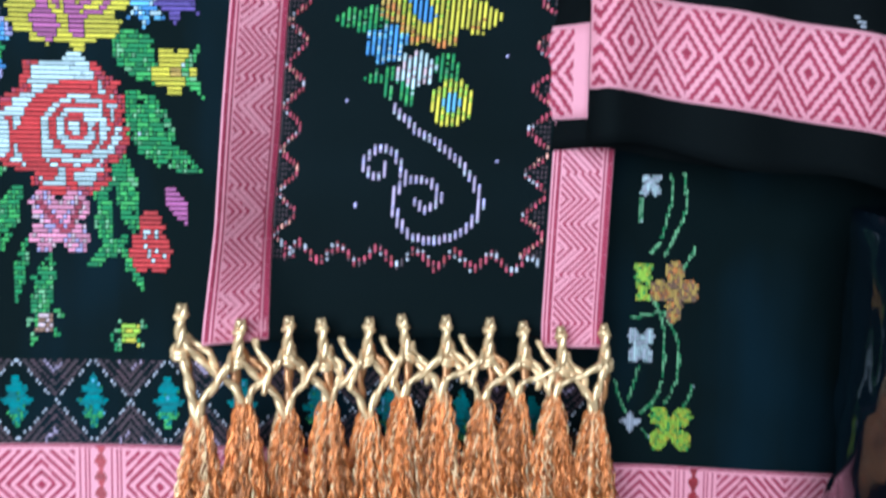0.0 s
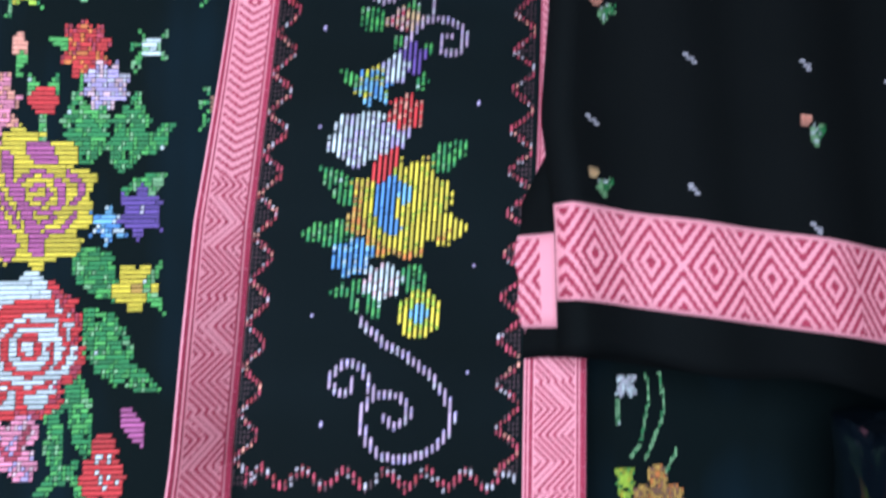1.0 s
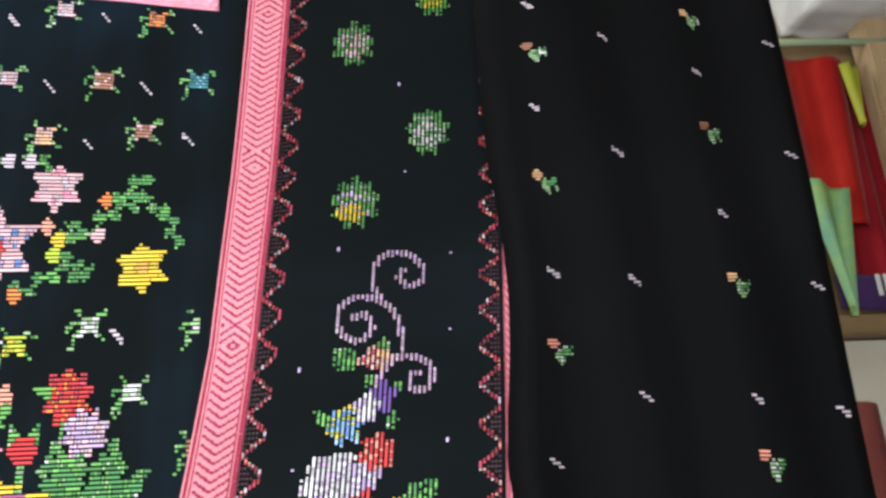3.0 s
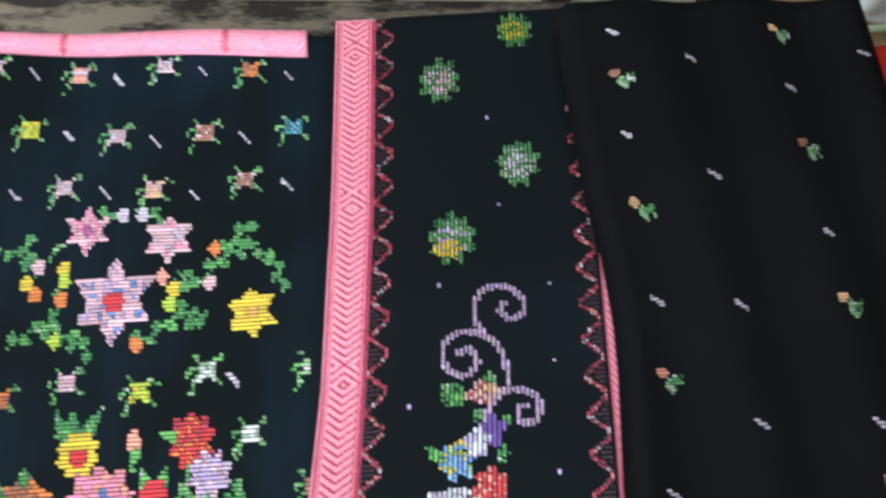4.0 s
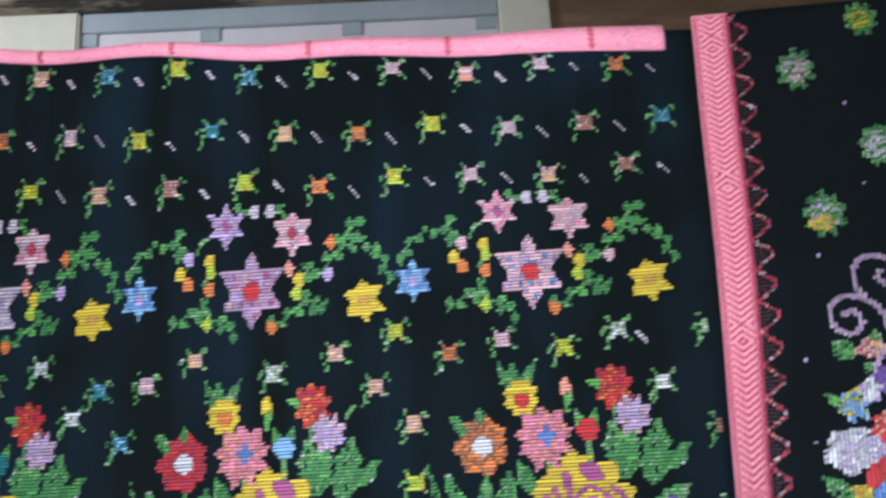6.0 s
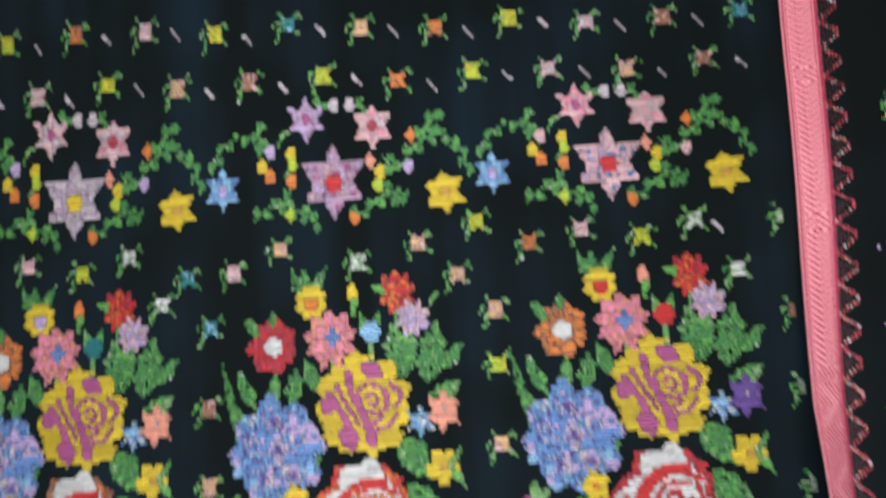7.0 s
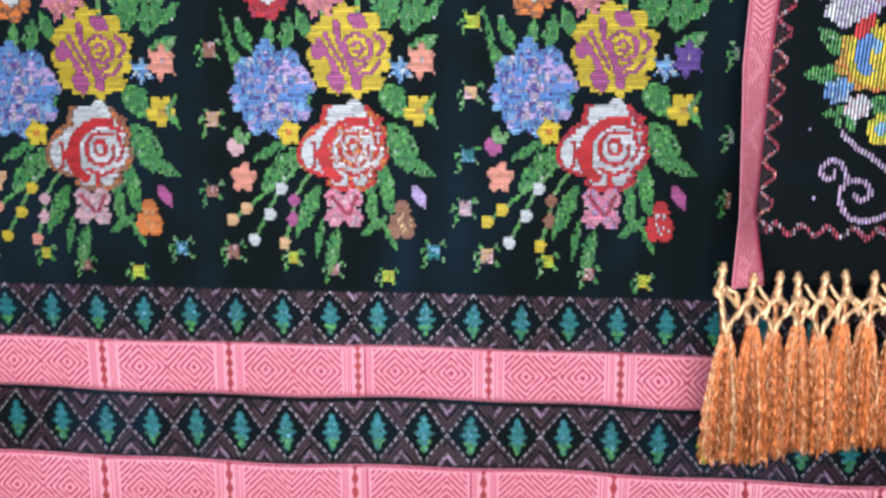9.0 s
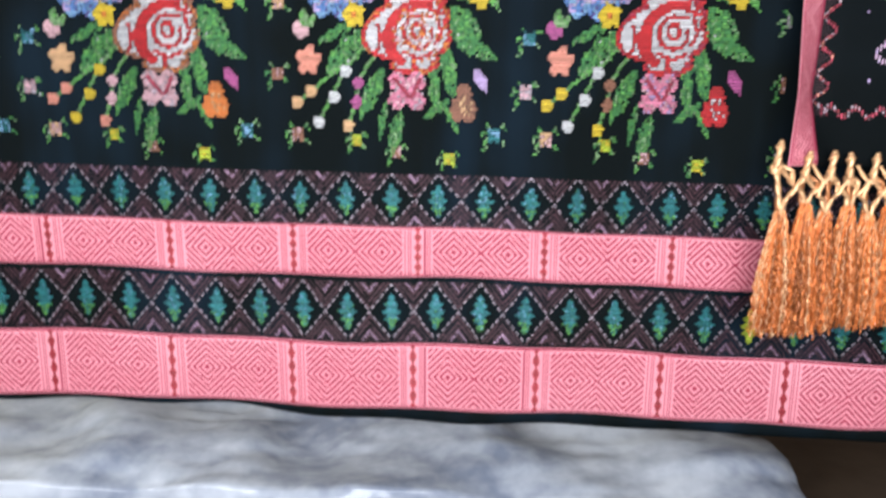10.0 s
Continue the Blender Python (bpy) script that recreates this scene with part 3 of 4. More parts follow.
    c.fill(c.points(x + 0.071, 1.228, 0.024, 0.025, 8, 0.68, 0.3), "lilac")
    c.fleck(c.points(x + 0.071, 1.228, 0.024, 0.025, 8, 0.68, 0.3), ["rose", "silver"], 0.5)
    c.begin("blue_flower")
    c.fill(c.points(x + 0.075, 1.103, 0.020, 0.022, 6, 0.5, 0.5), "sky")
    c.fleck(c.points(x + 0.075, 1.103, 0.020, 0.022, 6, 0.5, 0.5), ["blue", "white"], 0.4)
    c.begin("side_flower")
    c.fill(c.points(x + 0.103, 1.114, 0.025, 0.029, 6, 0.58, 0.4), ("violet", "salmon", "salmon")[k % 3])
    c.fill(c.ellipse(x + 0.105, 1.116, 0.003, 0.004), "silver")
    c.green(L(0.112, 1.128, 0.122, 1.148, 0.01), "pale", "leaf")
    c.begin("yellow_flower")
    c.fill(c.petals(x + 0.1, 1.046, 0.022, 0.023, 5, 0.35, 0.9), "yellow")
    c.fill(c.ellipse(x + 0.101, 1.045, 0.005, 0.005), "gold")
    for tip in ((0.124, 1.072), (0.126, 1.022)):
        c.green(L(0.108, 1.046, tip[0], tip[1], 0.009), "leaf", "pale")
    c.begin("yellow_flower")
    c.fill(c.petals(x - 0.081, 1.017, 0.018, 0.019, 5, 0.35, 0.6), "yellow")
    c.fill(c.ellipse(x - 0.081, 1.018, 0.004, 0.004), "orange")
    c.begin("pink_bud")
    c.fill(c.ellipse(x - 0.157, 0.998, 0.012, 0.013, 0.6), ("plum", "rose", "rose")[k % 3])
    c.green(L(-0.15, 1.0, -0.155, 1.028, 0.014), "pale", "leaf")
    c.green(L(-0.15, 1.0, -0.135, 1.018, 0.012), "pale", "leaf")
    c.begin("salmon_flower")
    c.fill(c.petals(x - 0.147, 0.954, 0.02, 0.023, 5, 0.4, 0.2), ("salmon", "salmon", "peach")[k % 3])
    c.begin("pink_flower", "four-petalled pink flower")
    c.fill(c.petals(x - 0.006, 0.913, 0.032, 0.031, 4, 0.5, math.pi / 4, 0.7), "pink" if k % 3 != 2 else "rose")
    c.fleck(c.petals(x - 0.006, 0.913, 0.032, 0.031, 4, 0.5, math.pi / 4, 0.7), ["rose", "silver"] if k % 3 else ["rose", "lilac"], 0.35)
    c.fill(c.stroke(X((-0.024, 0.93), (0.0, 0.905), (0.012, 0.93)), 0.004), "crimson")
    c.begin("tulip_bud")
    c.fill(c.petals(x + 0.075, 0.893, 0.02, 0.03, 3, 0.3, -0.6), ("red", "brown", "orange")[k % 3])
    c.fleck(c.ellipse(x + 0.078, 0.893, 0.01, 0.016, 0.3), ["white" if k % 3 == 0 else "peach"], 0.45)
    c.begin("pink_petal")
    c.fill(c.leaf(x + 0.09, 0.943, x + 0.11, 0.912, 0.018), ("plum", "lilac", "plum")[k % 3])


# ---- the cloths ----
def lozenges(a, z, zc, q, pitch, steep):
    """Nested lozenges: true where the red weft shows."""
    m = np.abs((a + q / 2) % q - q / 2)
    return ((m + steep * np.abs(z - zc)) / pitch) % 1.0 < 0.5


def band_weave(name, mapper, parent, a0, a1, z0, z1, origin, panel, lift, hue="wine", beads="darkred"):
    """The red figure of a pink band: panels of nested lozenges between beaded bars."""
    c = Canvas(a0, a1, z0, z1, 0.0017, 0.0017)
    zc, h = (z0 + z1) / 2, (z1 - z0) / 2
    d = (c.A - origin + panel / 2) % panel - panel / 2
    u = np.abs(d)
    v = (c.Z - zc) / h
    c.begin(name, "dark red woven figure on the band")
    inside = (u > 0.023) & (np.abs(v) < 0.86)
    c.fill(inside & lozenges(u - panel / 2 + panel * 0.215, c.Z, zc, panel * 0.43, 0.0094, 0.95), hue)
    for p in (0.0105, 0.0145, 0.0185):
        c.fill((np.abs(u - p) < 0.0009) & (np.abs(v) < 0.9), hue)
    bead = np.abs((v * 2.5 + 0.5) % 1.0 - 0.5)
    c.fill((u < 0.0062 * (0.25 + 1.5 * bead)) & (np.abs(v) < 0.93), beads)
    c.fill((np.abs(np.abs(v) - 0.95) < 0.018), hue)
    c.emit(mapper, parent, lift=lift, high=0.0004, longest=12, fat=0.5)


def lattice_band(parent, a0, a1, zc, h, origin, p, odd):
    """The dark band of teal lozenges in a beaded lattice."""
    c = Canvas(a0, a1, zc - h / 2, zc + h / 2, 0.0024, 0.0030)
    dx = (c.A - origin + p / 2) % p - p / 2
    dz = c.Z - zc
    n = np.round((c.A - origin) / p)
    d = np.abs(dx) / (p / 2) + np.abs(dz) / (h * 0.47)
    c.begin("lattice_ground", "maroon chevron ground")
    c.fill((d > 1.08) & (((d - 1.08) * 4.4) % 1.0 < 0.55) & (np.abs(dz) < h * 0.49), "maroon")
    c.begin("lattice", "beaded silver lattice lines")
    c.fill((np.abs(d - 1.0) < 0.034) & (((c.Z / 0.0030).astype(int) % 3) > 0), "silver")
    c.fill((d > 1.66) & (d < 1.77) & (((c.A / 0.0024).astype(int) + (c.Z / 0.0030).astype(int)) % 3 > 0), "mauve")
    c.begin("leaf_figure", "teal leaf figure repeated along the band")
    w = 0.0150 * np.clip(1 - np.abs(dz + 0.001) / (h * 0.31), 0, 1) ** 0.6 * (0.76 + 0.24 * np.cos(dz * 520 + 0.4))
    core = np.abs(dx) < w
    c.fill(core, "teal")
    c.fleck(core, ["sky", "green"], 0.10)
    c.fleck(core & (dz < -h * 0.13), ["green", "leaf", "leaf"], 0.6)
    c.fill(core & (n == odd), "lime")
    c.emit(sarong_map, parent, lift=0.0016, high=0.0009, longest=6, fat=0.34)


def edge_weave(parent, s0, s1, z0, z1, flip):
    """Red chevrons along a pink edge stripe."""
    c = Canvas(s0, s1, z0, z1, 0.0016, 0.0016)
    mid, w = (s0 + s1) / 2, (s1 - s0) / 2
    u = np.abs(c.A - mid)
    swing = np.abs(((c.Z + 0.009 * flip) / 0.044) % 1.0 - 0.5) * 2 * 0.022
    turn = np.where((c.Z * 5.3 + 0.4 * flip) % 1.0 < np.where(c.Z > 1.2, 0.9, 0.5), -1.0, 1.0)
    c.begin("stripe_figure", "dark red woven chevrons")
    low = ((c.A - mid - turn * swing) / 0.0066) % 1.0 < 0.44
    high = ((c.Z + turn * 0.62 * u) / 0.0080) % 1.0 < 0.42
    c.fill((u < w * 0.64) & np.where(c.Z < 1.14, low, high), "wine")
    for k in (0.72, 0.82, 0.92):
        c.fill(np.abs(u - k * w) < 0.0009, "wine")
    c.emit(shawl_map, parent, along="z", lift=0.0032, high=0.0004, longest=10, fat=0.5)


def folk_zigzag(c, s_in, s_out, z0, z1, period, name="zigzag_border"):
    """A toothed border along the stripe, with a bright outline."""
    c.begin(name, "maroon toothed border with glints in pale yarn")
    t = np.abs(((c.Z - z0) / period) % 1.0 - 0.5) * 2
    depth = (c.A - s_in) / (s_out - s_in)
    ok = (c.Z > z0) & (c.Z < z1) & (depth > 0)
    c.fill(ok & (depth < t - 0.3) & ((c.Z / 0.0022).astype(int) % 2 == 0), "maroon")
    line = ok & (np.abs(depth - t) < 0.15) & (depth < 1.05)
    c.fill(line, "crimson")
    c.fleck(line, ["darkred", "maroon"], 0.45)
    # silver and salmon stitches imitate the highlights along the teeth
    c.fleck(line, ["silver", "salmon"], 0.22)


sarong = thing("sarong", "black woven sarong cloth with floral bouquets and pink bands", "cloth")
sheet("cloth_panel", sarong_map, -1.45, 0.83, 0.412, 1.742, BLACK, sarong, crest=lambda a: -0.004 - 0.030 * np.clip((0.17 - a) / 0.75, 0, 1) - 0.030 * np.clip((a - 0.26) / 0.05, 0, 1), wavy=lambda a: 0.002 * np.sin(a * 27) - 0.012 * np.clip((a + 0.66) / 0.25, 0, 1) + 0.004)
for z0, z1, origin, panel in ((0.637, 0.714, 0.027, 0.1885), (0.424, 0.532, 0.022, 0.190)):
    sheet("pink_band", sarong_map, -1.45, 0.745, z0, z1, PINK, sarong, "salmon pink band", lift=0.0015)
    band_weave("band_figure", sarong_map, sarong, -1.3, 0.742, z0, z1, origin, panel, 0.0029)


def trim_map(x, z, off):
    """The folded trim narrows and rolls towards the far side."""
    p = sarong_map(x, z, off)
    t = np.clip((0.17 - x) / 0.75, 0, 1)
    p[:, 2] += (1.706 - z) * 0.62 * t + 0.004 * np.sin(x * 21) * t
    p[:, 1] -= 0.006 * np.sin(np.clip((z - 1.706) / 0.04, 0, 1) * np.pi)
    return p


sheet("top_trim", trim_map, -1.45, 0.170, 1.706, 1.744, PINK, sarong, "pink folded trim", lift=0.0015)
band_weave("trim_figure", trim_map, sarong, -1.0, 0.168, 1.706, 1.744, 0.075, 0.19, 0.0029, "pink", "coral")
lattice_band(sarong, -1.3, 0.49, 0.755, 0.081, 0.089, 0.0682, 99)
lattice_band(sarong, -1.3, 0.742, 0.583, 0.094, 0.084, 0.0678, 1)

# the wreaths, the bouquets and the scattered sprigs between them
for k in range(-0, 4):
    x = -0.36 * k
    c = Canvas(x - 0.2, x + 0.185, 0.80, 1.32, 0.0034, 0.0041)
    bouquet(c, x, k)
    c.emit(sarong_map, sarong, first=True)
    x = -0.35 * k
    c = Canvas(x - 0.2, x + 0.185, 1.33, 1.53, 0.0034, 0.0041)
    garland(c, x - 0.032, k)
    c.emit(sarong_map, sarong, first=True)
scatter = Canvas(-1.35, 0.17, 0.80, 1.73, 0.0034, 0.0041)
for row, (x0, z, hues) in enumerate(((0.104, 1.686, "orange rose salmon rose lime teal lime teal peach lime rose orange lime"),
                                     (0.153, 1.603, "teal brown rose lime orange peach teal lime rose orange lime peach teal"),
                                     (0.101, 1.536, "brown peach rose lime orange lime brown peach lime rose orange lime teal"))):
    for j, hue in enumerate(hues.split()):
        sprig(scatter, x0 - 0.0985 * j, z + 0.006 * math.sin(j * 2.3 + row), hue, 0.95)
for k in range(4):
    x = -0.36 * k
    between = (((-0.073, 1.326, "rose"), (0.000, 1.311, "lime"), (0.065, 1.328, "white"), (0.111, 1.263, "white"), (-0.138, 1.313, "orange"), (-0.202, 1.344, "lime"), (-0.230, 1.279, "peach"),
                (-0.186, 1.233, "peach"), (-0.187, 1.165, "lime"), (-0.188, 1.070, "peach"), (-0.192, 0.985, "teal"), (-0.196, 0.912, "rose"), (-0.165, 0.848, "peach"), (-0.240, 0.852, "teal")),
               ((0.083, 1.322, "peach"), (0.006, 1.302, "white"), (-0.095, 1.325, "peach"), (-0.155, 1.298, "rose"), (-0.215, 1.295, "teal"), (-0.186, 1.230, "teal"),
                (-0.190, 1.130, "brown"), (-0.188, 1.035, "peach"), (-0.192, 0.935, "brown"), (-0.165, 0.848, "brown"), (-0.240, 0.852, "teal")))[k % 2]
    for dx, z, hue in between:
        sprig(scatter, x + dx, z, hue, 0.9, False)
    for dx, z, hue in ((-0.079, 0.840, "lime"), (-0.021, 0.824, "brown"), (0.055, 0.815, "lime")):
        sprig(scatter, x + dx, z, hue, 0.8, False)
for z, hue in ((1.325, "pale"), (1.21, "brown"), (1.12, "pale"), (1.01, "pale"), (0.925, "brown"), (0.828, "white")):
    sprig(scatter, 0.170, z, hue, 0.85, False)
scatter.begin("dash")
scatter.fill(scatter.stroke([(0.088, 1.322), (0.096, 1.312)], 0.006), "silver")
scatter.emit(sarong_map, sarong)

# the side panel's climbing vine
vine = Canvas(0.50, 0.60, 0.72, 0.98, 0.0024, 0.0024)
vine.begin("vine", "thin green vine with pale stalks")
for pts in ([(0.558, 0.962), (0.562, 0.946), (0.557, 0.926), (0.552, 0.908), (0.543, 0.899)],
            [(0.572, 0.962), (0.575, 0.933), (0.566, 0.913), (0.557, 0.897)],
            [(0.587, 0.904), (0.576, 0.888)],
            [(0.531, 0.94), (0.531, 0.922)],
            [(0.545, 0.863), (0.554, 0.852), (0.559, 0.832), (0.559, 0.805), (0.552, 0.782), (0.538, 0.767)],
            [(0.558, 0.852), (0.572, 0.832), (0.574, 0.809), (0.569, 0.791), (0.561, 0.776)],
            [(0.526, 0.848), (0.555, 0.853)],
            [(0.534, 0.809), (0.529, 0.791), (0.525, 0.778)],
            [(0.511, 0.798), (0.516, 0.782), (0.523, 0.767)],
            [(0.589, 0.796), (0.585, 0.782), (0.577, 0.769)],
            [(0.539, 0.751), (0.553, 0.735)]):
    vine.green(vine.stroke(pts, 0.0030), "green", "pale", 0.6)
for x, z, r, hue, turn in ((0.54, 0.951, 0.017, 'white', 0.785), (0.536, 0.826, 0.023, 'white', 0.785), (0.567, 0.87, 0.034, 'gold', 0.0), (0.536, 0.883, 0.015, 'lime', 0.785), (0.536, 0.868, 0.012, 'lime', 0.785), (0.568, 0.752, 0.036, 'lime', 0.785), (0.528, 0.758, 0.014, 'silver', 0.0)):
    vine.begin("vine_flower")
    leaf = vine.petals(x, z, 0.72 * r, 0.72 * r, 4, 0.68, turn, 0.8)
    vine.fill(leaf, hue)
    vine.fleck(leaf, {"gold": ["brown", "orange", "brown"], "lime": ["lime", "leaf", "yellow"]}.get(hue, ["silver"]), 0.5)
vine.emit(sarong_map, sarong, along="z", longest=5)

# ---- the shawl ----
shawl = thing("shawl", "black woven shawl with pink edge stripes and gold fringe", "shawl")
sheet("shawl_panel", shawl_map, 0.0, 0.345, 0.815, 1.728, BLACK_SHAWL, shawl)
sheet("edge_stripe", shawl_map, 0.0, 0.05, 0.818, 1.7285, PINK, shawl, "pink stripe", step=0.008, lift=0.0015)
sheet("edge_stripe", shawl_map, 0.29, 0.345, 0.805, 1.712, PINK, shawl, "pink stripe", step=0.008, lift=0.0015)
edge_weave(shawl, 0.0, 0.05, 0.82, 1.727, 0)
edge_weave(shawl, 0.29, 0.345, 0.808, 1.45, 1)
c = Canvas(0.05, 0.0748, 0.86, 1.726, 0.0036, 0.0022)
folk_zigzag(c, 0.0505, 0.0735, 0.885, 1.725, 0.037)
c.emit(shawl_map, shawl, along="z", longest=5, fat=0.3)
c = Canvas(0.262, 0.290, 0.86, 1.66, 0.0036, 0.0022)
folk_zigzag(c, 0.2895, 0.2655, 0.885, 1.655, 0.037)
c.emit(shawl_map, shawl, along="z", longest=5, fat=0.3)

c = Canvas(0.06, 0.288, 0.86, 1.727, 0.0046, 0.0024)
c.begin("wave_border", "maroon wavy border with glints in pale yarn")
wave = np.abs(c.Z - 0.884 + 0.05 * (c.A - 0.18) - 0.0065 * np.sin(c.A * 2 * np.pi / 0.0335)) < 0.0042
c.fill(wave, "crimson")
# dark reds vary the wave; its silver flecks are glints given as colour
c.fleck(wave, ["silver", "maroon", "darkred"], 0.6)


def W(*pts):
    return [(across(x, z), z) for x, z in pts]


for pts in (W((0.297, 1.014), (0.315, 0.996), (0.345, 0.976), (0.365, 0.952), (0.372, 0.930), (0.358, 0.909), (0.328, 0.899), (0.305, 0.909), (0.296, 0.934), (0.306, 0.950), (0.326, 0.951), (0.336, 0.937), (0.325, 0.926), (0.314, 0.933)),
            W((0.306, 0.950), (0.301, 0.968), (0.287, 0.980), (0.272, 0.970), (0.274, 0.957), (0.287, 0.956), (0.288, 0.965)),
            W((0.338, 1.250), (0.343, 1.270), (0.362, 1.284), (0.383, 1.281), (0.392, 1.266), (0.383, 1.252), (0.370, 1.256), (0.371, 1.267), (0.380, 1.268)),
            W((0.364, 1.290), (0.362, 1.315), (0.350, 1.336), (0.325, 1.345), (0.304, 1.333), (0.305, 1.310), (0.322, 1.301), (0.335, 1.312), (0.330, 1.326), (0.318, 1.324)),
            W((0.343, 1.343), (0.336, 1.362), (0.345, 1.384), (0.365, 1.390), (0.384, 1.379), (0.388, 1.364), (0.375, 1.354), (0.363, 1.362), (0.367, 1.371))):
    c.begin("scroll", "lilac woven scroll")
    c.fill(c.stroke(pts, 0.0066), "mauve")
    c.fleck(c.stroke(pts, 0.0066), ["silver", "lilac"], 0.3)
c.begin("foliage", "green woven leaves")
for x0, z0, x1, z1, w in ((0.355, 1.145, 0.394, 1.172, 0.024), (0.295, 1.115, 0.262, 1.150, 0.022), (0.298, 1.092, 0.243, 1.090, 0.024), (0.335, 1.060, 0.352, 1.035, 0.024), (0.302, 1.045, 0.270, 1.038, 0.014),
                          (0.305, 1.05, 0.309, 1.012, 0.016), (0.318, 1.275, 0.300, 1.294, 0.024), (0.34, 1.285, 0.350, 1.305, 0.012), (0.335, 1.268, 0.326, 1.256, 0.011), (0.300, 1.22, 0.280, 1.236, 0.012),
                          (0.345, 1.215, 0.358, 1.235, 0.012), (0.355, 1.25, 0.362, 1.262, 0.010), (0.29, 1.035, 0.292, 1.02, 0.01)):
    (s0, s1) = across(x0, z0), across(x1, z1)
    c.green(c.leaf(s0, z0, s1, z1, w), "green", "leaf", 0.5)


def bloom(name, x, z, a, b, n, depth, hue, flecks=(), share=0.4, core=None, phase=0.3):
    s0 = across(x, z)
    c.begin(name)
    m = c.petals(s0, z, a, b, n, depth, phase)
    c.fill(m, hue)
    if flecks:
        c.fleck(m, list(flecks), share)
    if core:
        c.fill(c.ellipse(s0, z, a * 0.38, b * 0.4), core)


bloom("white_flower", 0.300, 1.174, 0.033, 0.027, 6, 0.25, "white", ("silver", "lilac"), 0.35)
bloom("white_flower", 0.327, 1.178, 0.016, 0.016, 5, 0.3, "lilac", ("white",), 0.4)
bloom("red_flower", 0.338, 1.198, 0.019, 0.019, 6, 0.35, "red", ("salmon",), 0.3)
bloom("small_flower", 0.309, 1.222, 0.018, 0.02, 6, 0.4, "sky", ("yellow", "lime", "blue"), 0.6)
bloom("violet_flower", 0.343, 1.247, 0.015, 0.017, 5, 0.35, "violet", ("violet",), 0.3)
bloom("white_flower", 0.330, 1.238, 0.014, 0.016, 5, 0.35, "white", ("lilac",), 0.3)
bloom("rose_flower", 0.338, 1.284, 0.018, 0.013, 4, 0.3, "rose", ("crimson", "peach"), 0.55)
bloom("yellow_flower", 0.331, 1.112, 0.047, 0.048, 8, 0.22, "yellow", ("lime",), 0.12)
s0 = across(0.331, 1.112)
c.fill(c.leaf(s0 + 0.02, 1.092, s0 + 0.062, 1.094, 0.026), "yellow")
ring = c.petals(s0, 1.112, 0.047, 0.048, 8, 0.22, 0.3) & ~c.ellipse(s0 + 0.008, 1.116, 0.040, 0.042)
c.fleck(ring, ["orange", "gold"], 0.75)
c.fill(c.ellipse(s0 - 0.008, 1.115, 0.014, 0.027, 0.15) & ~c.ellipse(s0 + 0.006, 1.113, 0.010, 0.018), "blue")
c.fill(c.ellipse(s0 + 0.004, 1.124, 0.006, 0.010), "sky")
c.fill(c.leaf(s0 - 0.024, 1.135, s0 - 0.006, 1.166, 0.02), "red")
bloom("blue_flower", 0.289, 1.069, 0.020, 0.018, 6, 0.3, "blue", ("sky", "white"), 0.4)
bloom("white_flower", 0.315, 1.047, 0.019, 0.017, 6, 0.25, "white", ("rose",), 0.3)
bloom("round_flower", 0.346, 1.019, 0.020, 0.021, 8, 0.1, "yellow", ("lime",), 0.35, "sky")
for x, z, r, hues in ((0.399, 1.527, 0.025, ("white", "silver", "leaf", "green")), (0.321, 1.446, 0.026, ("silver", "lilac", "leaf", "green")), (0.321, 1.637, 0.025, ("rose", "silver", "leaf", "green")), (0.412, 1.700, 0.022, ("yellow", "lime", "leaf", "green"))):
    s0 = across(x, z)
    c.begin("posy", "small round posy")
    m = c.petals(s0, z, r, r * 1.15, 9, 0.35, 0.2)
    c.fill(m, "green")
    c.fleck(m, ["leaf", "pale"], 0.4)
    c.fill(c.ellipse(s0, z - 0.003, r * 0.62, r * 0.66), hues[0])
    c.fleck(c.ellipse(s0, z, r * 0.75, r * 0.8), [hues[1], hues[2], "green"], 0.62)
    if z < 1.5:
        c.fleck(c.ellipse(s0 - 0.004, z - 0.012, r * 0.6, r * 0.42), ["yellow"], 0.75)
for x, z in ((0.262, 1.185), (0.402, 1.205), (0.255, 1.02), (0.395, 1.06), (0.262, 0.93), (0.385, 0.97), (0.305, 1.395), (0.418, 1.39), (0.268, 1.275), (0.41, 1.31), (0.37, 1.585), (0.375, 1.48)):
    s0 = across(x, z)
    c.begin("sequin", "tiny pale glinting dot")
    c.fill(c.ellipse(s0, z, 0.0024, 0.002), "lilac")
c.emit(shawl_map, shawl, along="z", longest=7, fat=0.27)


def tube(path, r, sides=5, taper=1.0):
    """A round strand along a path; returns vertices and faces."""
    P = np.asarray(path, float)
    T = np.gradient(P, axis=0)
    T /= np.linalg.norm(T, axis=1, keepdims=True) + 1e-9
    up = np.where(np.abs(T[:, 1:2]) > 0.9, np.array([[1.0, 0, 0]]), np.array([[0, 1.0, 0]]))
    N = np.cross(T, up)
    N /= np.linalg.norm(N, axis=1, keepdims=True) + 1e-9
    B = np.cross(T, N)
    R = r * np.linspace(1, taper, len(P))[:, None]
    V = np.stack([P + R * (math.cos(a) * N + math.sin(a) * B) for a in np.arange(sides) * 2 * math.pi / sides], 1).reshape(-1, 3)
    F = []
    for i in range(len(P) - 1):
        for j in range(sides):
            k = (j + 1) % sides
            F.append((i * sides + j, i * sides + k, (i + 1) * sides + k, (i + 1) * sides + j))
    F += [tuple(range(sides - 1, -1, -1)), tuple((len(P) - 1) * sides + j for j in range(sides))]
    return V, F


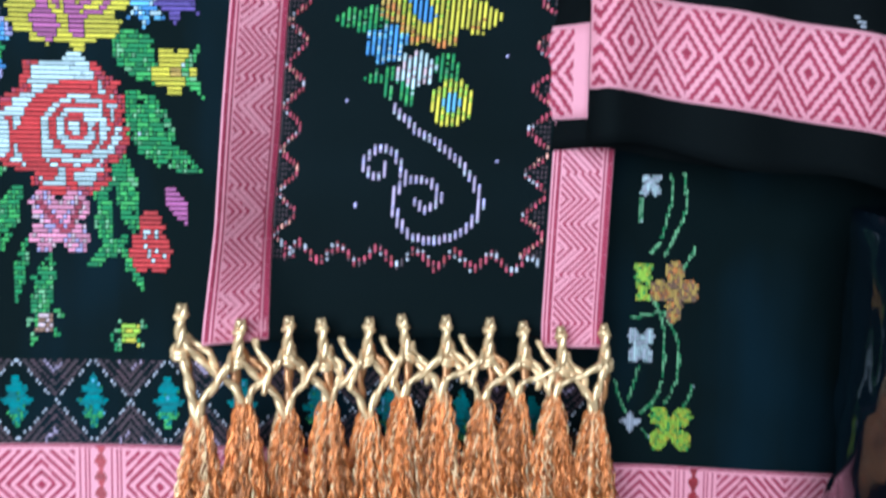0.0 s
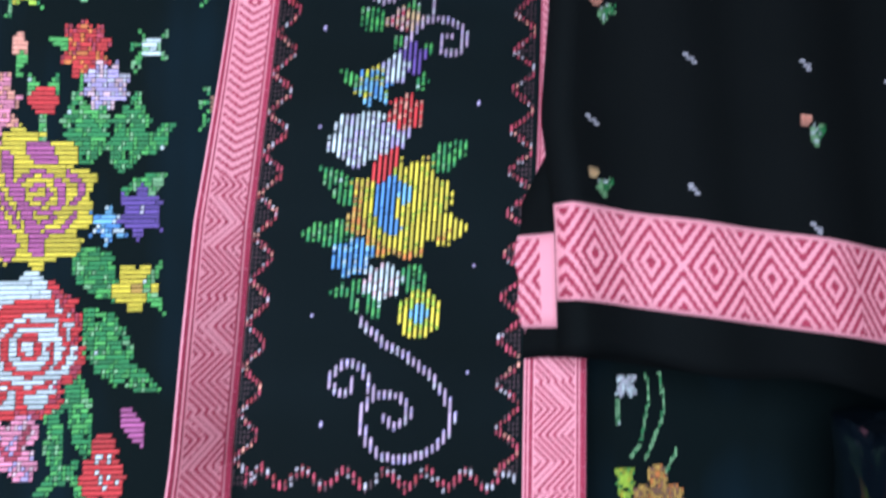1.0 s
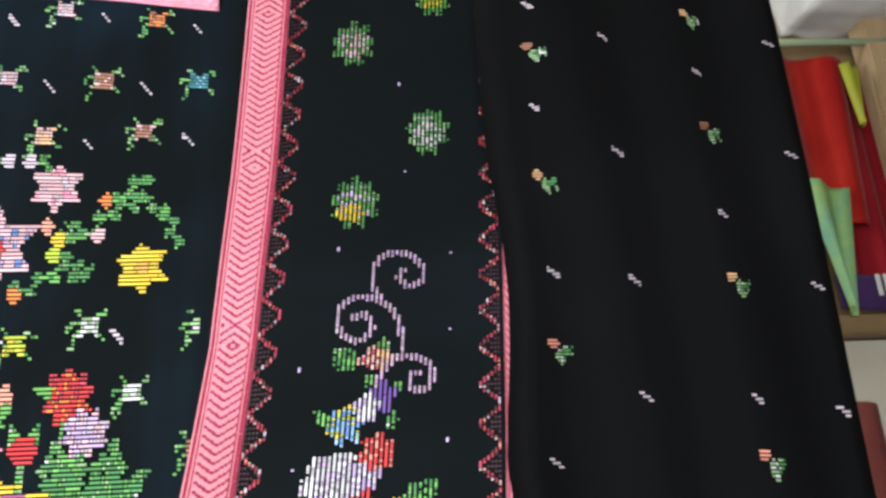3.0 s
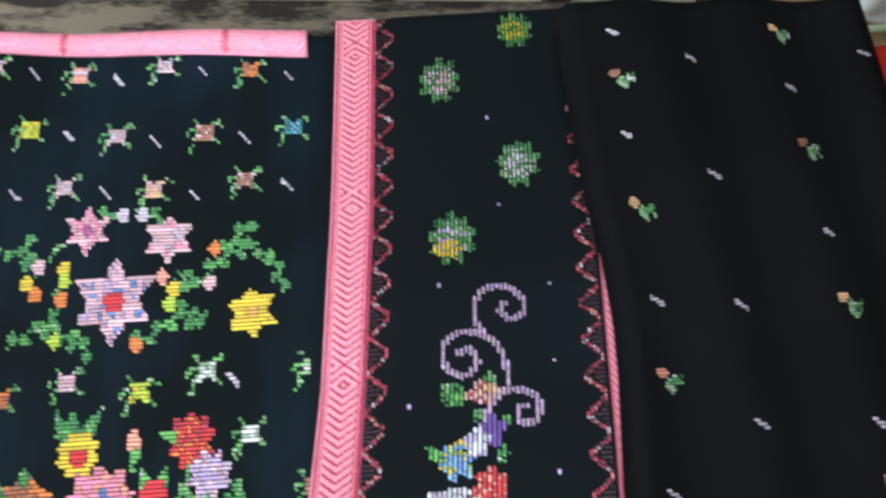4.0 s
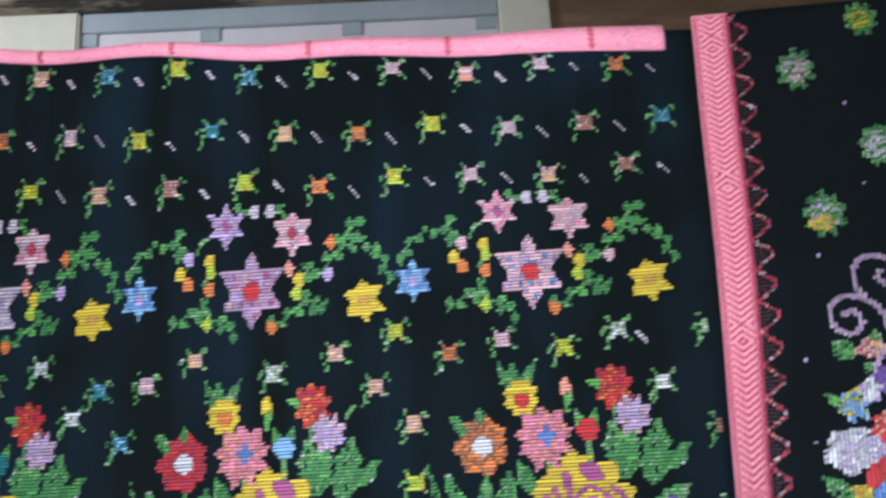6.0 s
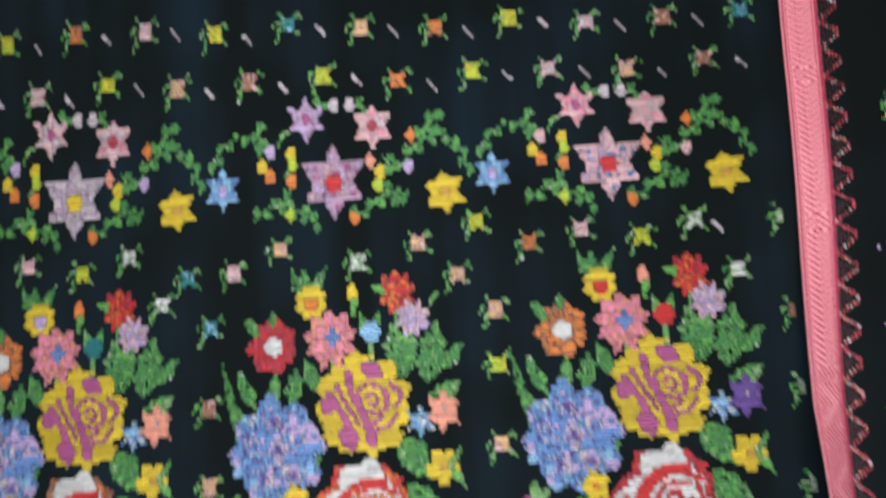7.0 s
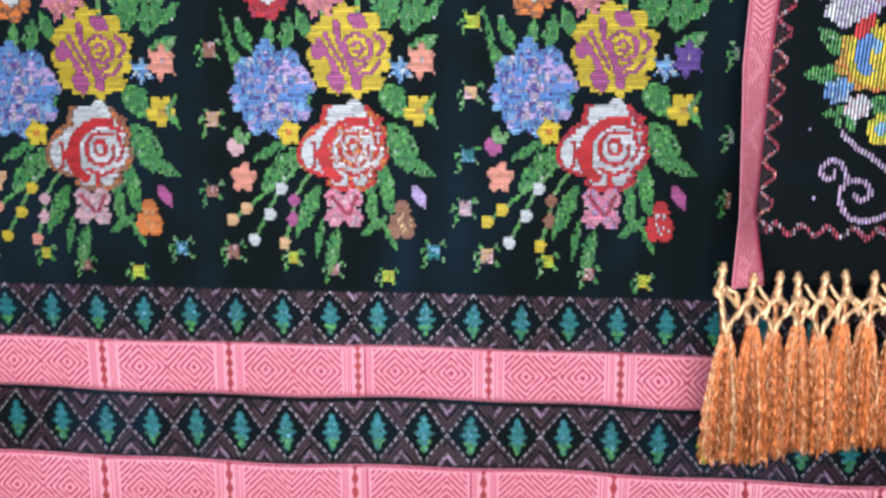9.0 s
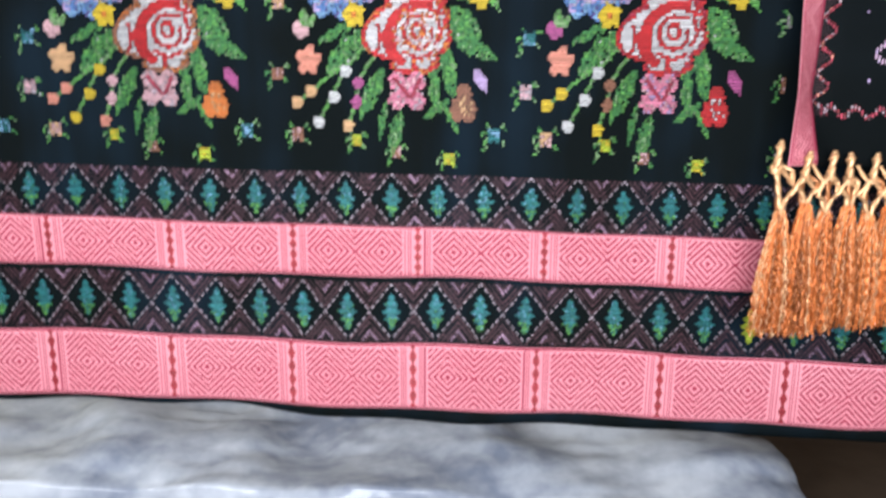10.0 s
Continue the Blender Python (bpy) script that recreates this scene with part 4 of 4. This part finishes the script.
def strands(name, list_of, material, parent, label=""):
    V, F, n = [], [], 0
    for v, f in list_of:
        V.append(v)
        F += [tuple(i + n for i in q) for q in f]
        n += len(v)
    return placed(name, mesh_of(name, np.vstack(V), F, [material], smooth=True), parent, label)


def cord(points, r=0.0028, twist=170):
    """A two-ply twisted cord through the points."""
    q = np.array(points, float)
    t = np.linspace(0, len(q) - 1, 9 * (len(q) - 1) + 1)
    P = np.stack([np.interp(t, np.arange(len(q)), q[:, j]) for j in range(3)], 1)
    P[1:-1] = (P[:-2] + 2 * P[1:-1] + P[2:]) / 4
    L = np.concatenate([[0], np.cumsum(np.linalg.norm(np.diff(P, axis=0), axis=1))])
    out = []
    for ph in (0, math.pi):
        a = L * twist + ph
        out.append(tube(P + np.stack([np.cos(a), np.sin(a), 0 * a], 1) * r * 0.42, r * 0.76))
    return out


def thread_mesh(name, paths, r, material, parent, label=""):
    """Many fine three-sided threads in one tassel; paths is an array of threads x points x 3."""
    N, M, _ = paths.shape
    ring = np.array([(math.cos(a), math.sin(a), 0.0) for a in (0.5, 2.6, 4.7)]) * r
    V = (paths[:, :, None, :] + ring[None, None]).reshape(-1, 3)
    i = (np.arange(N)[:, None] * M + np.arange(M - 1)[None, :]).ravel() * 3
    F = np.concatenate([np.stack([i + a, i + b, i + 3 + b, i + 3 + a], 1) for a, b in ((0, 1), (1, 2), (2, 0))])
    return placed(name, mesh_of(name, V, F, [material], smooth=True), parent, label)


def fringe():
    rng, nrg = random.Random(3), np.random.RandomState(5)
    xs = [0.128, 0.170, 0.209, 0.239, 0.274, 0.309, 0.343, 0.379, 0.411, 0.446, 0.484]
    tops = [0.846, 0.832, 0.832, 0.829, 0.828, 0.830, 0.829, 0.827, 0.824, 0.820, 0.822]
    deep = lambda x: float(np.interp(x, [0.12, 0.17, 0.24, 0.30, 0.48], [-0.094, -0.082, -0.062, -0.048, -0.05]))
    low_x = [0.142 + 0.0330 * i + rng.uniform(-0.003, 0.003) for i in range(11)]
    low_z = [0.752 + rng.uniform(-0.012, 0.012) for i in range(11)]
    for i, (x, top) in enumerate(zip(xs, tops)):
        y = deep(x) - 0.006
        lean = rng.uniform(-0.006, 0.006)
        turns = cord([(x, y, top - 0.034), (x + lean * 0.4, y - 0.002, top - 0.014), (x + lean, y - 0.003, top + 0.006)], 0.0043, 190)
        turns += [tube([(x + lean * 0.7 + 0.0044 * math.cos(a), y - 0.002 + 0.0042 * math.sin(a), top - 0.003 + 0.002 * math.sin(a + i)) for a in np.linspace(0, 6.3, 10)], 0.0022)]
        turns += [tube([(x + 0.0054 * math.cos(a), y + 0.005 * math.sin(a), top - 0.030 + 0.003 * math.sin(a + 2 * i) - 0.004 * q) for a in np.linspace(0, 6.3, 10)], 0.0026) for q in range(2)]
        strands("knot", turns, GOLD_CORD, shawl, "knotted gold cord")
        # the legs of each knot cross those of its neighbours and gather in the skeins below
        for j in ((i - 1, i + 1) if 0 < i < 10 else ((0, 1) if i == 0 else (9, 10))):
            dx = low_x[j] - x
            side = 1 if dx > 0 else -1
            over = 0.004 * side + rng.uniform(-0.001, 0.001)
            pts = [(x + 0.002 * side, y, top - 0.022), (x + 0.16 * dx, y - 0.004 + over, top - 0.030)]
            for f in (0.5, 0.85):
                xm = x + f * dx + rng.uniform(-0.002, 0.002)
                pts.append((xm, deep(xm) - 0.008 + over * (1 - f), top - 0.030 + (low_z[j] + 0.016 - top + 0.030) * f))
            pts.append((low_x[j] + 0.002 * side, deep(low_x[j]) - 0.007, low_z[j] - 0.006))
            strands("cord", cord(pts, rng.uniform(0.0029, 0.0038), 170), GOLD_CORD, shawl)
        # a darker cord drops behind the crossing to the skein below
        strands("cord", cord([(x, y + 0.003, top - 0.024), (x + rng.uniform(-0.006, 0.006), y + 0.002, top - 0.046), (low_x[i] + rng.uniform(-0.006, 0.006), deep(low_x[i]) - 0.002, low_z[i] - 0.004)], 0.0036, 170), GOLD_DEEP, shawl)
        if i < 10:
            m, up = (x + xs[i + 1]) / 2 + rng.uniform(-0.003, 0.003), top - rng.uniform(0.026, 0.034)
            strands("cord", cord([(x + 0.003, y + 0.001, top - 0.018), (x * 0.6 + m * 0.4, deep(m) - 0.004, up + 0.003), (m, deep(m) - 0.009, up - 0.004), (m + rng.uniform(-0.005, 0.005), deep(m) - 0.006, up - 0.022)], 0.0030, 170), GOLD_DEEP if i % 3 == 1 else GOLD_CORD, shawl)
        if i in (1, 3, 4, 6, 8):
            e = x + 0.017
            strands("cord", cord([(e - 0.004, deep(e) - 0.003, top - 0.012), (e, deep(e) - 0.008, top - 0.022), (e + 0.010, deep(e) - 0.009, top - 0.034), (e + 0.004, deep(e) - 0.011, top - 0.056)], 0.0027, 170), GOLD_CORD, shawl)
    for i in range(11):
        x, top = low_x[i], low_z[i]
        y = deep(x) - 0.006 - 0.003 * (i % 2)
        low = 0.594 + rng.uniform(-0.006, 0.008) + (0.006 if x > 0.3 else 0)
        # the few brighter GOLD_CORD threads serve as painted highlights in each tassel
        for mat, count in ((GOLD_FRINGE, 150), (GOLD_CORD, 22)):
            t = np.linspace(0, 1, 46)[None, :]
            a, rr = nrg.rand(count, 1) * 6.283, np.sqrt(nrg.rand(count, 1))
            g = 0.0062 + 0.0195 * np.minimum(1, t * 1.6) ** 0.7
            wob, ph, fr = 0.0007 + 0.0013 * nrg.rand(count, 1), nrg.rand(count, 1) * 6.28, 30 + 55 * nrg.rand(count, 1)
            end = low - 0.010 + 0.026 * nrg.rand(count, 1)
            head = top + 0.014 * nrg.rand(count, 1) - 0.004
            sway = (nrg.rand(count, 1) - 0.5) * 0.012
            px = x + rr * g * np.cos(a) + sway * t ** 2 + wob * np.sin(t * fr + ph)
            py = y + 0.6 * rr * g * np.sin(a) + wob * np.cos(t * fr * 0.9 + ph)
            thread_mesh("tassel", np.stack([px, py, head + (end - head) * t + 0 * px], 2), 0.00085, mat, shawl, "loose crimped gold tassel threads")


fringe()

# ---- the folded cloth hung in front ----
folded = thing("folded_cloth", "folded black cloth with a pink hem band, hung in front", "cloth")


def back_map(x, z, off):
    p = folded_map(x + 0.046 * np.clip((z - 1.10) / 0.08, 0, 1) * np.clip((0.6 - x) / 0.17, 0, 1), z - 0.012, off)
    end = np.clip((0.450 - x) / 0.026, 0, 1) * np.clip((1.16 - z) / 0.05, 0, 1)
    p[:, 1] += 0.022 + 0.020 * end ** 2 + 0.0035 * end * np.sin(z * 150)
    return p


sheet("back_fold", back_map, 0.424, 0.60, 0.990, 1.19, BLACK_FOLD, folded, wavy=lambda a: 0.10 * np.clip(a - 0.424, 0, 0.03))
sheet("hem_band", back_map, 0.424, 0.60, 1.018, 1.098, PINK, folded, "pink band", lift=0.0015)
fig = Canvas(0.428, 0.50, 1.021, 1.095, 0.0017, 0.0017)
fig.begin("hem_figure", "dark red woven lozenges")
fig.fill(lozenges(fig.A - 0.455, fig.Z, 1.058, 0.050, 0.0088, 0.66), "wine")
fig.emit(back_map, folded, lift=0.0029, high=0.0004, longest=12, fat=0.5)
sheet("front_fold", folded_map, 0.457, 0.775, 0.984, 1.686, BLACK_FOLD, folded, wavy=lambda a: 0.004 * np.sin(a * 40))
sheet("hem_band", folded_map, 0.457, 0.775, 1.028, 1.108, PINK, folded, "pink band", lift=0.0015)
fig = Canvas(0.458, 0.774, 1.031, 1.105, 0.0017, 0.0017)
fig.begin("hem_figure", "dark red woven lozenges")
fig.fill(lozenges(fig.A - 0.487, fig.Z, 1.068, 0.050, 0.0088, 0.66), "wine")
fig.emit(folded_map, folded, lift=0.0029, high=0.0004, longest=12, fat=0.5)
marks = Canvas(0.47, 0.774, 1.11, 1.70, 0.0025, 0.003)


def dash_mark(x, z):
    marks.begin("dash")
    marks.fill(marks.stroke([(x - 0.004, z + 0.003), (x + 0.004, z - 0.003)], 0.0044), "silver")


def posy_mark(x, z, hue):
    marks.begin("sprig")
    marks.fill(marks.ellipse(x - 0.005, z + 0.006, 0.0055, 0.0055), hue)
    marks.fill(marks.leaf(x, z + 0.002, x + 0.004, z - 0.015, 0.009), "pale")
    marks.fill(marks.leaf(x + 0.002, z - 0.006, x + 0.014, z + 0.003, 0.007), "green")
    marks.fleck(marks.ellipse(x + 0.006, z - 0.004, 0.008, 0.009), ["pale", "white"], 0.25)


for j, z in enumerate((1.13, 1.277, 1.443, 1.589)):
    posy_mark(0.497 + 0.004 * j, z, ("peach", "salmon", "peach", "brown")[j])
    posy_mark(0.677, z + 0.05 + 0.01 * (z < 1.3), ("salmon", "peach", "brown", "peach")[j])
for j in range(4):
    dash_mark(0.497 + 0.004 * j, (1.18, 1.35, 1.523, 1.645)[j])
    dash_mark(0.675, (1.115, 1.238, 1.405, 1.563)[j])
for j, z in enumerate((1.132, 1.237, 1.341, 1.473, 1.611)):
    dash_mark(0.575 + 0.002 * j, z)
    dash_mark(0.762, z - 0.005)
marks.emit(folded_map, folded)

# ---- what carries the cloths ----
rack = thing("hanging_rack", "plain brown wooden hanging rack behind the cloths", "rack")
part("rail", box(-1.5, 0.79, 0.012, 0.036, 1.66, 1.69, 0.004), BROWN_WOOD, rack)
for x in (-1.3, 0.55):
    part("post", box(x, x + 0.04, 0.04, 0.08, 0, 1.69, 0.004), BROWN_WOOD, rack)
    part("foot", box(x - 0.02, x + 0.06, -0.12, 0.30, 0, 0.05, 0.006), BROWN_WOOD, rack)

# ---- below and beside the cloths ----
def crumple(name, x0, x1, y0, y1, z0, z1, material, label, category, amp, freq, step=0.02, seed=0.0, soft=0.0, lean=0.0):
    """A soft wrapped bundle: a rounded block whose skin is creased."""
    nx, ny, nz = (max(3, int((b - a) / step)) for a, b in ((x0, x1), (y0, y1), (z0, z1)))
    bm = bmesh.new()
    bmesh.ops.create_cube(bm, size=1.0)
    bmesh.ops.subdivide_edges(bm, edges=bm.edges[:], cuts=max(8, min(60, max(nx, ny, nz) // 2)), use_grid_fill=True)
    cx, cy, cz = (x0 + x1) / 2, (y0 + y1) / 2, (z0 + z1) / 2
    for v in bm.verts:
        q = v.co.copy()
        n = q.normalized()
        q.xy *= 1 - soft * (1 - max(abs(q.x), abs(q.y)) / max(q.xy.length, 1e-4))
        p = Vector((cx + q.x * (x1 - x0), cy + q.y * (y1 - y0), cz + q.z * (z1 - z0)))
        corner = sum(max(0, abs(t) - 0.40) for t in q) * 10
        k = noise.noise(p * freq + Vector((seed, 0, 0))) + 0.5 * abs(noise.noise(p * freq * 2.3 + Vector((0, seed, 3)))) - 0.12 * max(0, corner - 1)
        v.co = p + n * amp * k + Vector((lean * p.z, 0, 0))
    for f in bm.faces:
        f.smooth = True
    if z0 <= 0.001:
        for v in bm.verts:
            v.co.z = max(0.002, v.co.z)
    return tagged(part(name, bm, material, None), label, category)


crumple("plastic_sack", -1.9, 0.345, 0.11, 0.95, 0.0, 0.21, PLASTIC, "low cloudy grey-blue plastic sack lying on the floor", "sack", 0.05, 5.5)
crumple("black_plastic_bag", 0.635, 0.89, -0.27, -0.035, 0.0, 0.93, BLACK_PLASTIC, "tall shiny black plastic bag standing beside the cloths", "bag", 0.011, 17.0, step=0.008, seed=4.0, soft=0.9, lean=0.035)

# ---- the far wall ----
setting("floor", box(-4, 4, -2.2, 3.8, -0.1, 0), FLOOR_MAT, "dark worn concrete floor of the stall", "floor")
setting("ceiling", box(-4, 4, -2.2, 3.8, 4.36, 4.45), WALL_CREAM, "cream painted board ceiling", "ceiling")
# side and front walls are out of view, added to keep outside light off
setting("wall_west", box(-4.2, -4, -2.2, 3.8, 0, 4.75), WALL_CREAM, "unseen cream side wall, added to close the room", "wall")
setting("wall_east", box(4, 4.2, -2.2, 3.8, 0, 4.75), BROWN_WOOD, "unseen brown side wall, added to close the room", "wall")
for name, b in (("wall_south_1", box(-4, -1.4, -2.2, -2.0, 0, 4.75)), ("wall_south_2", box(0.5, 4, -2.2, -2.0, 0, 4.75)), ("wall_south_3", box(-1.4, 0.5, -2.2, -2.0, 2.1, 4.75)), ("wall_south_4", box(-1.4, 0.5, -2.2, -2.0, 0, 0.3))):
    setting(name, b, WALL_CREAM, "unseen cream front wall, added round the fill lamp", "wall")
# the far wall stands a little askew to the cloths
ASKEW = pose(0.1, 3.15, 0, 0, 0, 5.2)


def askew(ob):
    ob.matrix_world = ASKEW
    return ob


askew(setting("wall_north", box(-4.3, 4.1, 0.0, 0.2, 0, 4.75), WALL_CREAM, "cream plastered wall behind a timber beam", "wall"))
askew(tagged(part("roof_beam", box(-4.05, 3.85, -0.18, -0.001, 3.815, 4.085, 0.016), OLD_WOOD, None), "weathered grey-brown timber roof beam on the far wall", "beam", kind="structure"))
for x in (-3.1, -2.09, -1.03, 0.05, 1.15, 2.2):
    askew(tagged(part("rafter", box(x - 0.07, x + 0.07, -2.3, -0.002, 4.087, 4.24, 0.01), DARK_WOOD, None), "dark brown timber rafter resting on the beam", "rafter", "rafters", "structure"))
for x0, x1 in ((-0.02, 0.29), (-3.5, -2.53)):
    askew(setting("pillar", box(x0, x1, -0.075, -0.001, 0, 3.812, 0.012), WALL_CREAM, "cream painted masonry pillar under the beam", "pillar"))
hook = askew(tagged(strands("cable_clip", [tube([(0.06 + 0.03 * math.cos(a), -0.082, 3.795 + 0.02 * math.sin(a)) for a in np.linspace(-0.6, 3.8, 12)], 0.007, 6)], DARK_WOOD, None), "small dark wire hook on the pillar head", "hook"))
askew(setting("wood_panel", box(0.296, 3.85, -0.03, -0.001, 0, 3.81, 0.004), BROWN_WOOD, "brown timber boarding beside the pillar", "panel"))
ledge = askew(setting("wall_panel", box(-2.525, -0.025, -0.02, -0.001, 0, 3.685, 0.004), PALE_PANEL, "pale pinkish wall panel with grey vents", "panel"))
askew(setting("wall_ledge", box(-2.525, -0.025, -0.045, -0.001, 3.688, 3.812, 0.004), WALL_GREY, "blue-grey painted board along the wall", "trim"))
for x in (-2.49, -1.76, -0.91, -0.10):
    part("vent", box(x - 0.06, x + 0.06, -0.036, -0.012, 3.60, 3.684, 0.004), WALL_GREY, ledge, "grey square vent")

# ---- the clothes corner ----
RED_CLOTH = weave("red_cloth", (0.36, 0.012, 0.010), (0.50, 0.03, 0.02), "z", 0.7, 0.1)
DEEP_RED = weave("deep_red_cloth", (0.22, 0.006, 0.014), (0.30, 0.012, 0.02), "z", 0.7, 0.1)
PURPLE = weave("purple_cloth", (0.05, 0.02, 0.09), (0.07, 0.03, 0.12), "z")
MINT = surface("mint_cloth", (0.18, 0.42, 0.28), (0.40, 0.60, 0.16), 5.0, 0.6)
LIME_CLOTH = surface("lime_cloth", (0.38, 0.42, 0.03), (0.50, 0.50, 0.06), 8.0, 0.6)
PALE_WOOD = surface("pale_timber", (0.42, 0.29, 0.15), (0.58, 0.42, 0.24), 2.0, 0.6, 0.3, (4, 4, 1))
OLIVE_WOOD = surface("olive_timber", (0.20, 0.13, 0.06), (0.32, 0.22, 0.11), 2.0, 0.6, 0.3, (1, 4, 4))
WHITE_PLASTIC = surface("white_plastic", (0.80, 0.80, 0.78), (0.88, 0.88, 0.86), 6.0, 0.35, 0.4)


def drape(name, x0, x1, z0, z1, y, material, label, category, taper=0.0, folds=3):
    """A hanging garment length with soft vertical folds."""
    def m(a, z, off):
        t = (z - z0) / (z1 - z0)
        mid = (x0 + x1) / 2
        return np.stack([mid + (a - mid) * (1 - taper * (1 - t)), y - 0.025 * np.sin((a - x0) / (x1 - x0) * folds * np.pi) - off, z + 0.02 * np.sin(a * 9)], 1)
    ob = sheet(name, m, x0, x1, z0, z1, material, None, step=0.02, thick=0.004)
    return tagged(ob, label, category)


setting("partition", box(1.45, 3.99, 1.36, 1.42, 0, 2.9, 0.004), OLIVE_WOOD, "olive-brown wooden partition behind the clothes", "partition")
setting("partition_board", box(1.45, 3.99, 1.33, 1.358, 0, 1.535, 0.003), WALL_CREAM, "cream painted lower boarding of the partition", "panel")
setting("partition_ledge", box(1.45, 3.99, 1.26, 1.358, 1.54, 1.60, 0.006), OLIVE_WOOD, "narrow wooden ledge on the partition", "ledge")
drape("red_garment", 1.62, 1.93, 1.90, 2.49, 1.27, RED_CLOTH, "bright red cloth hanging from a pale rod", "garment", 0.25)
drape("red_garment", 1.78, 2.03, 1.74, 2.46, 1.31, DEEP_RED, "deep red cloth hanging behind the bright one", "garment", 0.0, 4)
purple = drape("purple_garment", 1.76, 2.2, 1.63, 1.738, 1.30, PURPLE, "dark purple cloth edge with white bars", "garment", 0.0, 2)
for x in (1.86, 1.885):
    part("white_bar", box(x, x + 0.014, 1.255, 1.262, 1.655 - 0.01 * (x > 1.87), 1.722, 0.002), WHITE_PLASTIC, purple, "white printed bar")
drape("mint_scarf", 1.66, 1.815, 1.60, 2.0, 1.22, MINT, "mint and lime scarf hanging in front of red cloth", "scarf", 0.85, 2)
drape("lime_cloth", 1.88, 1.945, 2.22, 2.44, 1.22, LIME_CLOTH, "lime yellow cloth tip hanging from the rod", "cloth", 0.7, 2)
tagged(part("post", box(2.02, 2.13, 1.24, 1.32, 1.605, 2.9, 0.006), PALE_WOOD, None), "pale wooden post standing on the ledge", "post")
rod = strands("clothes_rod", [tube([(1.5, 1.25, 2.515), (1.8, 1.25, 2.525), (2.3, 1.25, 2.54)], 0.013, 8)], surface("pale_green_paint", (0.40, 0.52, 0.32), (0.48, 0.58, 0.38), 5.0, 0.4), None)
tagged(rod, "pale green painted rod carrying the garments", "rod")
# plain white shape filling the bright white area above the rod
crumple("white_bundle", 1.80, 2.25, 1.14, 1.355, 2.62, 2.80, WHITE_PLASTIC, "crumpled white shape at the partition top", "bag", 0.04, 6.0, seed=2.0)
drape("maroon_garment", 1.735, 1.80, 1.07, 1.35, 1.30, weave("maroon_cloth", (0.16, 0.04, 0.035), (0.22, 0.06, 0.05), "z"), "maroon cloth strip hanging below the ledge", "garment", 0.0, 1)
